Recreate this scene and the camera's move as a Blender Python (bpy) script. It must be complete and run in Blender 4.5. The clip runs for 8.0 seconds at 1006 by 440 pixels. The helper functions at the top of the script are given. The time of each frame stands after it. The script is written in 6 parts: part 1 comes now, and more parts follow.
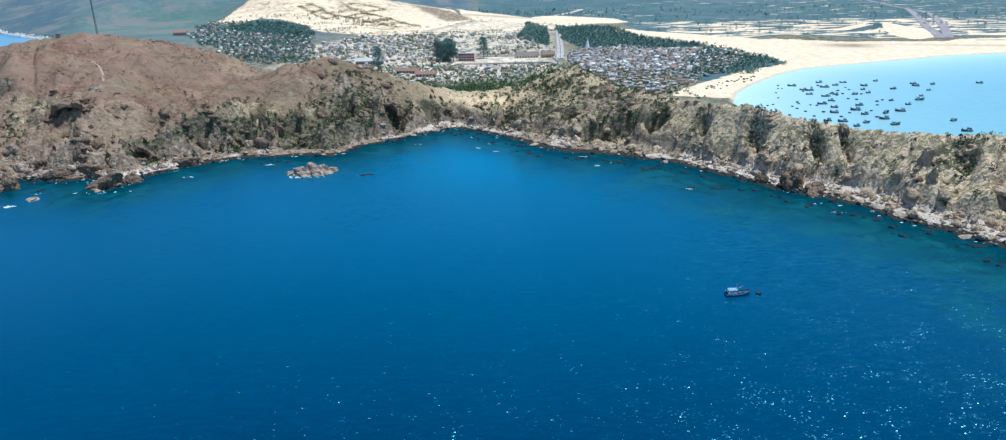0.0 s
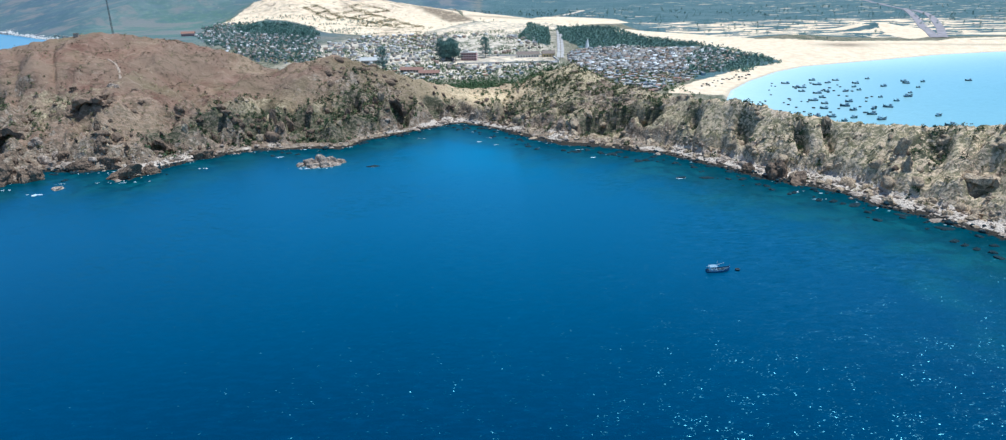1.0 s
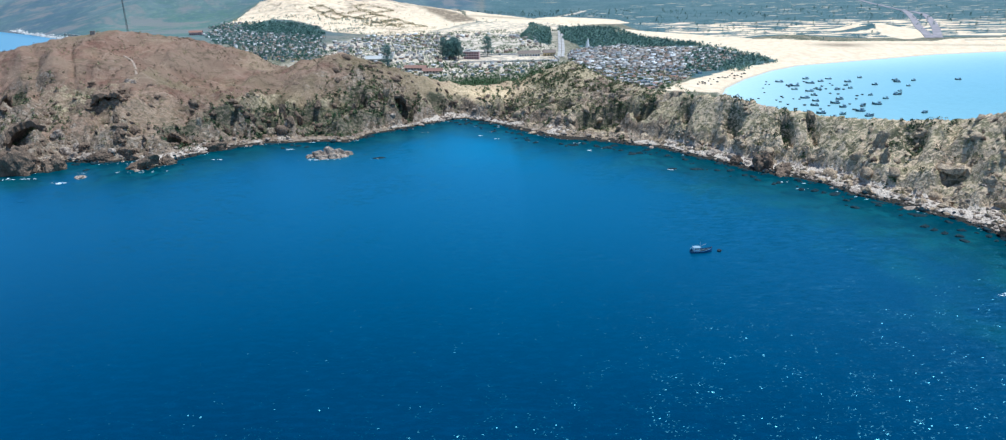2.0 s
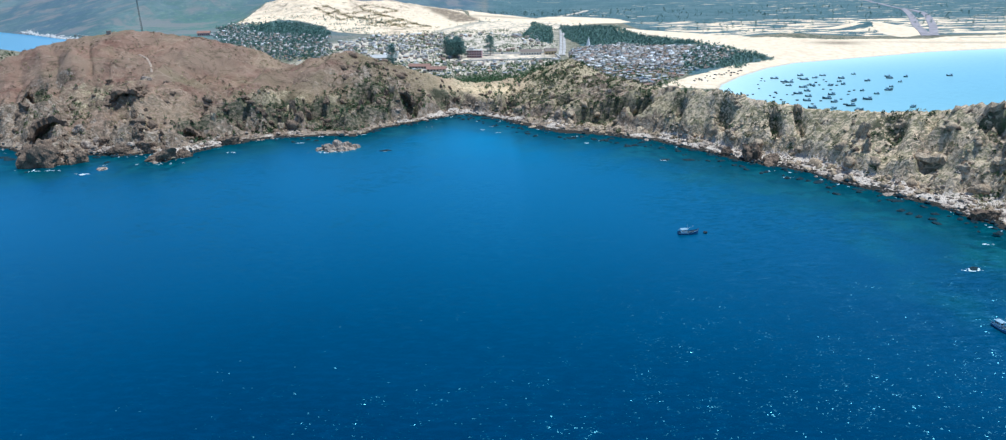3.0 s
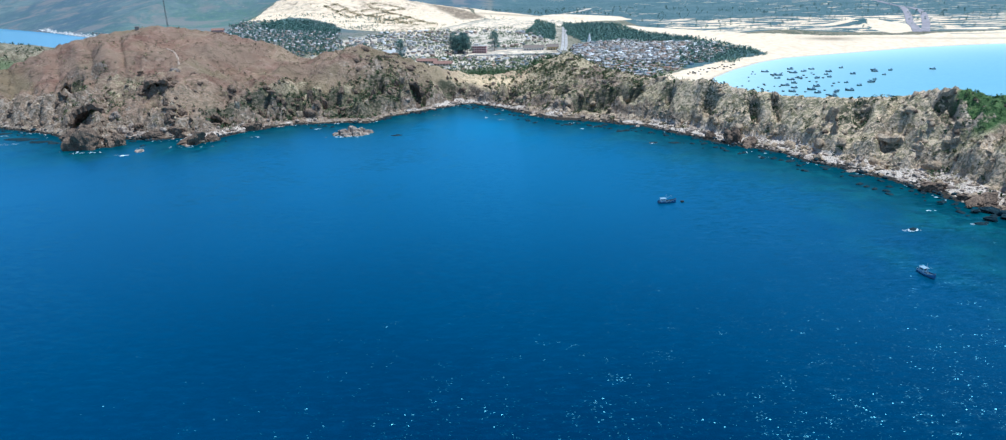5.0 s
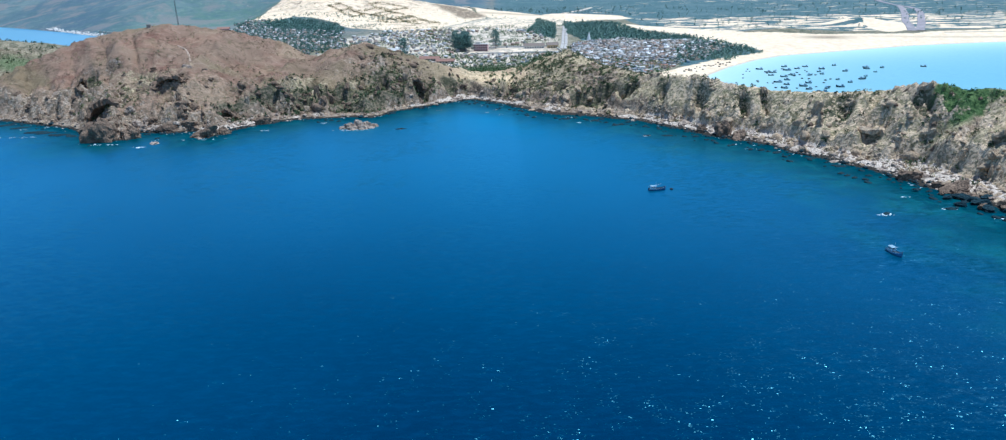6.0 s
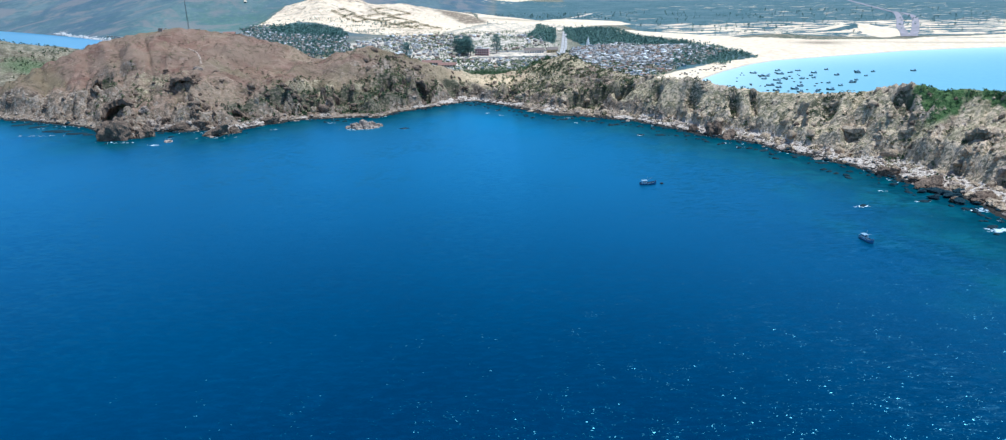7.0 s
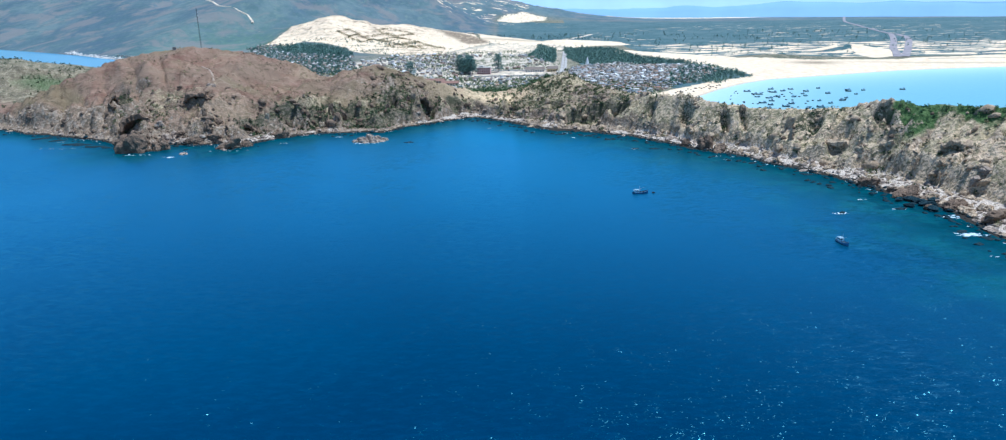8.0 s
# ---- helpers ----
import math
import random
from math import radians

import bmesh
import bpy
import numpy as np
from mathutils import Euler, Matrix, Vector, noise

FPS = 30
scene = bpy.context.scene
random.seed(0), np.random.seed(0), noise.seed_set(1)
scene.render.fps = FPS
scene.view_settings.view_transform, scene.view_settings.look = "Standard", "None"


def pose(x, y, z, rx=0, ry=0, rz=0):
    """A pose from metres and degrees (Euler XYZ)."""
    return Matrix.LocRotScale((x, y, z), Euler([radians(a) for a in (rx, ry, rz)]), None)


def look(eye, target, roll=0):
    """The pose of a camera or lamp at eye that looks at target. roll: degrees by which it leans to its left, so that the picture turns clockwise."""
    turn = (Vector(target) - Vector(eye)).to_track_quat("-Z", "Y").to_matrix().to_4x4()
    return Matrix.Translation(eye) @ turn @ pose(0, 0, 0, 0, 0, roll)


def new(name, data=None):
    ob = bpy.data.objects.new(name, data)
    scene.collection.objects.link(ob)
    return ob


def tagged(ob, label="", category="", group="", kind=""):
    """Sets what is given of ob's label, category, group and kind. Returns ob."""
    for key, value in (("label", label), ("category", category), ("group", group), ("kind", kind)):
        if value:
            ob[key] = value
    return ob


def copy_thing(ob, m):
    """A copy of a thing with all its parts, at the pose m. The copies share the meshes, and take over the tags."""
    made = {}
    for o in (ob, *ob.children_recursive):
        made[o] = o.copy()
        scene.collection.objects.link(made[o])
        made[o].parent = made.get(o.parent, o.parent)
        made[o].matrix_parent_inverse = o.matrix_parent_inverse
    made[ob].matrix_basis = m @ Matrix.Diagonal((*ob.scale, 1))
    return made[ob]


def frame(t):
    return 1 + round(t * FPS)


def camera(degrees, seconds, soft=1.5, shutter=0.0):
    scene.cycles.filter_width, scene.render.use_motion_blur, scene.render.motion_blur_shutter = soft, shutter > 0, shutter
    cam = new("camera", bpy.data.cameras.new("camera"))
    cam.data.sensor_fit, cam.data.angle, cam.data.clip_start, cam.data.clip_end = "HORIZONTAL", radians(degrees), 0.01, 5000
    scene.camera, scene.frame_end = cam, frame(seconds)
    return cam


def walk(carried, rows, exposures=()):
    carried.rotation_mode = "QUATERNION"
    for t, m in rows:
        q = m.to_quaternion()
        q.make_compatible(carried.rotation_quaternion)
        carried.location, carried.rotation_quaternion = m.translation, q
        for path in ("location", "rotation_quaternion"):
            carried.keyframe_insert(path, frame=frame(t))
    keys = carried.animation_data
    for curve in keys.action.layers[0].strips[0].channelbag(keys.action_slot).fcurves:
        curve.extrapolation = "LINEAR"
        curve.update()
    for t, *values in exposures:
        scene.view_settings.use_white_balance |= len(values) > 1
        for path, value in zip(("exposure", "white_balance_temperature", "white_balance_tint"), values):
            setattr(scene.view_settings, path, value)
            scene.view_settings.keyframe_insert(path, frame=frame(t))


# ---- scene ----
# camera and its flight, backwards over the cove
cam = camera(72.9, 8.0, soft=1.2)
PATH = [
    (0, (-0.022, 1.419, 126.141), (0.035, 3.301, 125.466), -0.8),
    (0.5, (0.934, -11.083, 125.636), (0.985, -9.2, 124.963), -0.9),
    (1, (1.621, -23.25, 125.586), (1.669, -21.366, 124.915), -0.9),
    (1.5, (2.161, -35.484, 125.667), (2.206, -33.6, 124.997), -0.8),
    (3, (4.575, -72.123, 125.308), (4.604, -70.238, 124.64), -1.0),
    (3.5, (4.658, -84.055, 125.238), (4.684, -82.171, 124.569), -1.1),
    (4, (5.509, -96.072, 124.99), (5.53, -94.187, 124.32), -1.1),
    (4.5, (6.162, -108.462, 124.878), (6.178, -106.578, 124.208), -1.1),
    (6, (8.344, -145.462, 124.917), (8.351, -143.578, 124.245), -1.1),
    (6.5, (9.014, -157.268, 124.669), (9.018, -155.384, 123.999), -1.1),
    (7, (9.482, -170.109, 124.524), (9.486, -168.22, 123.868), -1.0),
    (7.5, (9.41, -183.009, 124.538), (9.413, -181.111, 123.909), -0.9),
    (8, (10.512, -195.699, 124.324), (10.512, -193.792, 123.722), -0.9),
]
walk(cam, [(t, look(eye, target, roll)) for t, eye, target, roll in PATH], [(0, 0.42, 5600, 4), (4.5, 0.46, 5430, 4), (8, 0.48, 5330, 5)])

# daylight: high sun to the right of the flight, clear sky
SUN_ELEVATION, SUN_AZIMUTH = 74.0, 80.0
world = bpy.data.worlds.new("sky")
scene.world = world
world.use_nodes = True
wt = world.node_tree
sky = wt.nodes.new("ShaderNodeTexSky")
sky.sky_type, sky.sun_disc = "NISHITA", False
sky.sun_elevation, sky.sun_rotation = radians(SUN_ELEVATION), radians(SUN_AZIMUTH)
sky.air_density, sky.dust_density, sky.ozone_density = 1.0, 0.4, 3.0
wt.nodes["Background"].inputs["Strength"].default_value = 0.09
wt.links.new(sky.outputs[0], wt.nodes["Background"].inputs["Color"])
sun = new("sun", bpy.data.lights.new("sun", "SUN"))
sun.data.energy, sun.data.angle, sun.data.color = 3.6, radians(0.53), (1.0, 0.96, 0.9)
se, sa = radians(SUN_ELEVATION), radians(SUN_AZIMUTH)
toward = Vector((math.cos(se) * math.sin(sa), math.cos(se) * math.cos(sa), math.sin(se)))
sun.matrix_world = look((300, 900, 900), Vector((300, 900, 900)) - toward)

# ---- lie of the land, in metres; z 0 is the sea ----
COVE_SHORE = [(-3000, 500), (-1500, 760), (-1000, 800), (-720, 640), (-548, 561), (-504, 533), (-458, 514), (-410, 494),
              (-365, 462), (-334, 422), (-314, 428), (-315, 455), (-288, 450), (-262, 455), (-240, 428), (-236, 452),
              (-215, 482), (-178, 505), (-140, 508), (-112, 505), (-98, 532), (-70, 555), (-45, 583), (-17, 596),
              (13, 566), (38, 532), (64, 504), (100, 489), (134, 466), (160, 432), (182, 400), (205, 375),
              (222, 345), (238, 318), (255, 290), (266, 258), (275, 232), (286, 200), (280, 165), (290, 90),
              (330, -100), (420, -600), (700, -3000)]
BAY_SHORE = [(3600, 700), (2200, 1080), (1300, 1150), (956, 1101), (867, 1090), (732, 1062), (588, 1002), (456, 948),
             (397, 898), (332, 821), (285, 753), (258, 690), (256, 620), (272, 560), (300, 505), (345, 455),
             (400, 420), (470, 380), (560, 300), (640, 100), (800, -300), (1400, -3000)]
INLET_SHORE = [(-4000, 3000), (-1755, 2289), (-1490, 2088), (-1206, 1851), (-949, 1609), (-860, 1500), (-800, 1340),
               (-900, 1120), (-1000, 960), (-1100, 860), (-3000, 560)]
# crest of the headlands round the cove: x, y, height
CREST = [(-1100, 700, 10), (-760, 640, 9), (-640, 612, 9), (-560, 596, 14), (-505, 606, 42), (-455, 635, 64), (-410, 665, 75),
         (-375, 680, 78), (-308, 690, 69), (-250, 690, 56), (-228, 682, 38), (-208, 674, 33), (-178, 655, 48), (-138, 645, 56),
         (-101, 630, 47), (-62, 635, 33), (-30, 660, 20), (14, 690, 15), (56, 680, 28), (90, 645, 43),
         (117, 604, 30), (133, 560, 31), (153, 520, 31), (165, 482, 34), (185, 460, 38), (207, 432, 34),
         (224, 418, 32), (247, 392, 33), (271, 370, 35), (294, 352, 39), (302, 330, 47), (310, 314, 49.5), (320, 301, 45.5),
         (330, 291, 47.5), (347, 272, 49), (372, 240, 52), (395, 150, 50), (430, 0, 45)]


def hashed(ix, iy, seed):
    h = (ix.astype(np.int64) * 374761393 + iy.astype(np.int64) * 668265263 + seed * 974634777) & 0x7FFFFFFF
    h = ((h ^ (h >> 13)) * 1274126177) & 0x7FFFFFFF
    return ((h ^ (h >> 16)) & 0xFFFF) / 65535.0


def value_noise(x, y, seed=0):
    ix, iy = np.floor(x), np.floor(y)
    fx, fy = x - ix, y - iy
    fx, fy = fx * fx * (3 - 2 * fx), fy * fy * (3 - 2 * fy)
    a, b = hashed(ix, iy, seed), hashed(ix + 1, iy, seed)
    c, d = hashed(ix, iy + 1, seed), hashed(ix + 1, iy + 1, seed)
    return (a + (b - a) * fx) * (1 - fy) + (c + (d - c) * fx) * fy


def fbm(x, y, seed=0, octaves=4, ridged=False):
    total, norm, amp = 0.0, 0.0, 1.0
    for o in range(octaves):
        n = value_noise(x * 2 ** o + 17.3 * o, y * 2 ** o - 9.1 * o, seed + o)
        total = total + amp * ((1 - np.abs(2 * n - 1)) if ridged else n)
        norm += amp
        amp *= 0.5
    return total / norm


def smooth(a, b, v):
    u = np.clip((v - a) / (b - a), 0, 1)
    return u * u * (3 - 2 * u)


def line_distance(x, y, line):
    best = np.full(x.shape, 1e9)
    for (ax, ay), (bx, by) in zip(line, line[1:]):
        dx, dy = bx - ax, by - ay
        u = np.clip(((x - ax) * dx + (y - ay) * dy) / (dx * dx + dy * dy), 0, 1)
        best = np.minimum(best, np.hypot(x - ax - u * dx, y - ay - u * dy))
    return best


def line_run(x, y, line):
    """How far along a line its nearest point lies."""
    best, run, gone = np.full(x.shape, 1e9), np.zeros(x.shape), 0.0
    for (ax, ay), (bx, by) in zip(line, line[1:]):
        dx, dy = bx - ax, by - ay
        u = np.clip(((x - ax) * dx + (y - ay) * dy) / (dx * dx + dy * dy), 0, 1)
        d = np.hypot(x - ax - u * dx, y - ay - u * dy)
        run = np.where(d < best, gone + u * math.hypot(dx, dy), run)
        best, gone = np.minimum(best, d), gone + math.hypot(dx, dy)
    return run


def inside(x, y, ring):
    odd = np.zeros(x.shape, bool)
    for (ax, ay), (bx, by) in zip(ring, ring[1:] + ring[:1]):
        if ay != by:
            odd ^= ((ay > y) != (by > y)) & (x < (bx - ax) * (y - ay) / (by - ay) + ax)
    return odd


def signed(x, y, line, ring):
    """Distance from a shore: above 0 on its water."""
    d = line_distance(x, y, line)
    return np.where(inside(x, y, ring), d, -d)


COVE_RING = COVE_SHORE + [(700, -6000), (-9000, -6000), (-9000, 500)]
BAY_RING = BAY_SHORE + [(9000, -3000), (9000, 700)]
INLET_RING = INLET_SHORE + [(-9000, 560), (-9000, 3000)]
CREST_RING = [(x, y) for x, y, h in CREST] + [(900, -6000), (-9000, -6000), (-9000, 700)]
SAMPLES = []
for (ax, ay, ah), (bx, by, bh) in zip(CREST, CREST[1:]):
    n = max(2, int(math.hypot(bx - ax, by - ay) / 12))
    SAMPLES += [(ax + (bx - ax) * i / n, ay + (by - ay) * i / n, ah + (bh - ah) * i / n) for i in range(n)]


def bump(x, y, cx, cy, rx, ry, turn=0.0):
    c, s = math.cos(radians(turn)), math.sin(radians(turn))
    u, v = ((x - cx) * c + (y - cy) * s) / rx, (-(x - cx) * s + (y - cy) * c) / ry
    return np.exp(-(u * u + v * v))


# hollows and caves in the cliffs: x, y, radius along, radius across, depth
HOLLOWS = [(-299, 500, 13, 14, 13), (-353, 474, 12, 15, 16), (211, 412, 5, 13, 16), (225, 404, 4, 11, 14),
           (184, 444, 7, 14, 17), (160, 478, 5, 9, 12), (274, 328, 13, 9, 13), (297, 314, 7, 12, 14),
           (-243, 486, 12, 10, 13), (-152, 534, 10, 14, 14), (-183, 527, 8, 12, 12), (-209, 514, 16, 8, 12),
           (-112, 574, 9, 14, 12), (-76, 575, 12, 12, 13), (-46, 603, 9, 8, 9), (104, 520, 30, 12, 17), (134, 507, 10, 9, 12), (267, 313, 13, 14, 12), (291, 293, 6, 6, 6), (72, 556, 8, 12, 12), (22, 584, 7, 9, 9),
           (266, 357, 8, 9, 10), (-403, 535, 6, 17, 12)]


def plain_height(x, y):
    z = 3 + 14 * smooth(760, 1500, y) + 10 * smooth(1500, 3000, y) + 5 * smooth(3000, 4700, y)
    return z + 3.0 * (fbm(x / 160, y / 160, 40, 3) - 0.5)


def dune_height(x, y):
    z = 46 * bump(x, y, -540, 1985, 130, 130) + 32 * bump(x, y, -430, 1900, 200, 160) + 34 * bump(x, y, -240, 2000, 190, 160)
    z += 30 * bump(x, y, -900, 2350, 420, 300)
    z += 52 * bump(x, y, -760, 850, 260, 80, 8)
    z += 12 * bump(x, y, 0, 1900, 160, 90) + 14 * bump(x, y, 190, 1640, 90, 60) + 13 * bump(x, y, 800, 1395, 55, 45)
    z += 8 * bump(x, y, 560, 1240, 90, 40)
    return z * (0.75 + 0.5 * fbm(x / 70, y / 70, 61, 3))


MOUNTAIN_CREST = [(-3400, 3500), (-2400, 2850), (-1750, 2420), (-1330, 2150), (-1010, 2330), (-700, 2620), (-420, 2900)]


def mountain_height(x, y):
    z = 215 * bump(x, y, -2300, 3300, 700, 600, 20) + 185 * bump(x, y, -1500, 3200, 520, 520) + 110 * bump(x, y, -1650, 2650, 420, 320, -30)
    z += 190 * bump(x, y, -800, 3700, 560, 520) + 105 * bump(x, y, -150, 3900, 420, 420) + 34 * bump(x, y, 300, 4100, 420, 400)
    flank = line_distance(x, y, MOUNTAIN_CREST)
    z = np.maximum(z, 165 * np.exp(-(flank / 300) ** 2))
    return z * (0.80 + 0.26 * fbm(x / 420, y / 420, 71, 3) + 0.18 * fbm(x / 300 + y / 500, y / 420, 75, 3, True) + 0.26 * (fbm(x / 110, y / 110, 77, 4, True) - 0.5))


def land(x, y):
    """Height of the ground and the distances that shape and colour it."""
    cove = signed(x, y, COVE_SHORE, COVE_RING)
    jag = 9 * (fbm(x / 26, y / 26, 5, 4) - 0.5) + 4 * (fbm(x / 7, y / 7, 8, 3) - 0.5)
    cove = cove + jag
    bay = signed(x, y, BAY_SHORE, BAY_RING)
    inlet = signed(x, y, INLET_SHORE, INLET_RING)
    crest = line_distance(x, y, [(a, b) for a, b, h in CREST])
    front = inside(x, y, CREST_RING)
    top, weight = 0.0, 0.0
    for sx, sy, sh in SAMPLES:
        w = 1.0 / ((x - sx) ** 2 + (y - sy) ** 2 + 50.0) ** 3
        top, weight = top + w * sh, weight + w
    top = top / weight
    ds = np.maximum(-cove, 0)
    # cove side: rock shelf, cliff, slope to the crest
    shelf = 4 + 9 * smooth(-60, 150, x) + (8 + 5 * smooth(20, 150, x)) * smooth(0.3, 0.75, fbm(x / 45, y / 45, 21, 2))
    u = np.clip((ds - shelf) / np.maximum(ds + crest - shelf, 1), 0, 1)
    cliff = 0.06 + np.where(x < 40, 0.42, 0.16) * smooth(0.3, 0.7, fbm(x / 42, y / 42, 25, 3)) + 0.10 * smooth(-330, -380, x)
    face = (1.8 + 0.11 * shelf) * smooth(0, 1, ds / shelf) + top * (cliff * smooth(0.0, 0.16, u) + (1 - cliff) * u ** 0.92)
    crag = smooth(0.0, 0.05, u) * (1 - smooth(0.35, 0.75, u))
    # buttresses and ravines that run down the slope
    run = line_run(x, y, [(a, b) for a, b, h in CREST])
    sway = 16 * (fbm(x / 38, y / 38, 34, 3) - 0.5) + 0.10 * crest
    east = smooth(20, 90, x)
    phase = (run + sway) / 26 + 1.5 * value_noise(run / 70, 0.01 * ds, 31)
    rib = 1 - np.abs(2 * (phase - np.floor(phase)) - 1)
    phase = (run + 1.5 * sway) / 9.5 + 1.5 * value_noise(run / 25, 0.03 * ds, 32)
    fin = 1 - np.abs(2 * (phase - np.floor(phase)) - 1)
    low = smooth(0.0, 0.06, u) * (1 - smooth(0.30 + 0.44 * east, 0.52 + 0.52 * east, u))
    low = low * (east + (1 - east) * (1 - smooth(45, 80, ds)))
    tall = np.minimum(top, 45) / 45
    face = face + low * tall * (((11 - 5.5 * east) * (1 - 0.55 * smooth(-270, -320, x)) * (1 - 0.6 * smooth(310, 250, y) * east) + 6 * bump(x, y, -150, 540, 130, 90)) * (rib - 0.55) + (3.4 + 3.2 * bump(x, y, -150, 540, 130, 90)) * (fin - 0.5) + 2.6 * (fbm(x / 5, y / 5, 33, 3) - 0.5))
    # broad gullies of the brown hill
    phase = (run + 2.0 * sway) / 50 + 1.2 * value_noise(run / 90, 0.008 * ds, 37)
    fold = np.abs(2 * (phase - np.floor(phase)) - 1)
    face = face + 6.5 * (np.sqrt(fold + 0.01) - 0.6) * smooth(0.28, 0.45, u) * (1 - smooth(0.90, 1.02, u)) * (1 - east)
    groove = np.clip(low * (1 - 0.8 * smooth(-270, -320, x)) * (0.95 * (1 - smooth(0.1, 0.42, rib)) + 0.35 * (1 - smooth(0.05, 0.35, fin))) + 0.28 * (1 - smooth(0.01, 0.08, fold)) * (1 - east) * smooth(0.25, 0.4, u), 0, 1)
    for hx, hy, rx, ry, depth in HOLLOWS:
        d = np.hypot((x - hx) / rx, (y - hy) / ry) + 0.35 * (fbm(x / 6, y / 6, 36, 2) - 0.5)
        face = face - depth * (0.68 if hx > 150 else 1.0) * (1 - smooth(0.6 if hx < -290 else 0.86 if hx < 140 else 0.5, 1.0, d)) * smooth(2, 10, ds)
    face = np.maximum(face, 0.4 + 1.8 * smooth(0, 1, ds / shelf))
    # far side of the crest
    plain = plain_height(x, y)
    wide = np.where(x < 0, 72.0, 44.0)
    back = plain + np.maximum(top - plain, 0) * np.exp(-(crest / wide) ** 2 * 0.9)
    slopes = np.where(front, face, back + dune_height(x, y) + mountain_height(x, y))
    gully = fbm(x / 40, y / 40, 51, 5, True) - 0.6
    slopes = slopes + gully * (9.0 - 3.0 * east) * smooth(12, 40, ds) * smooth(8, 30, slopes) * (0.35 + 0.65 * smooth(0, 40, crest)) * (1 - smooth(150, 260, crest) * ~front)
    slopes = slopes + 8.0 * (fbm(x / 70 + 0.3 * y / 70, y / 95, 53, 3, True) - 0.62) * smooth(10, 60, ds) * smooth(20, 45, slopes) * smooth(4, 45, crest) * (x < -60) * (crest < 190)
    slopes = slopes + 5.0 * (fbm((x + 0.4 * y) / 20, (y - 0.4 * x) / 46, 57, 3, True) - 0.62) * smooth(14, 50, ds) * smooth(20, 40, slopes) * smooth(3, 30, crest) * (x < -60) * (crest < 190)
    broken = (0.34 + 0.66 * smooth(-20, 110, x) + 0.9 * (1 - smooth(0.2, 0.5, u))) * smooth(3, 14, ds) * smooth(5, 20, slopes) * (crest < 200)
    slopes = slopes + broken * (2.4 * (fbm(x / 11, y / 11, 55, 3, True) - 0.6) + 2.2 * (fbm(x / 4.5, y / 4.5, 57, 2, True) - 0.6))
    # beaches and back shores
    off = np.maximum(-bay, 0)
    beach = 0.2 + 0.045 * off + 0.0006 * off ** 2
    beach = beach + (0.6 * off - beach) * (1 - smooth(690, 780, y)) * (off < 400)
    slopes = np.minimum(slopes, np.where(bay > 0, 0, beach))
    slopes = np.minimum(slopes, 0.3 + 0.3 * np.maximum(-inlet, 0))
    water = np.maximum(np.maximum(cove, bay), inlet)
    bed = -np.minimum(0.22 * np.maximum(water, 0) + 0.4, 14.0)
    reef = (fbm(x / 9, y / 9, 81, 3, True) - 0.66) * 7.0 * np.exp(-np.maximum(cove, 0) / 11)
    bed = np.where(cove > 0, np.minimum(bed + np.maximum(reef, 0) * 1.6, -0.2), bed)
    z = np.where(water > 0, bed, slopes)
    return dict(z=z, cove=cove, bay=bay, inlet=inlet, crest=crest, front=front, u=u, ds=ds, shelf=shelf, top=top, crag=crag, groove=np.where(front, groove, 0))


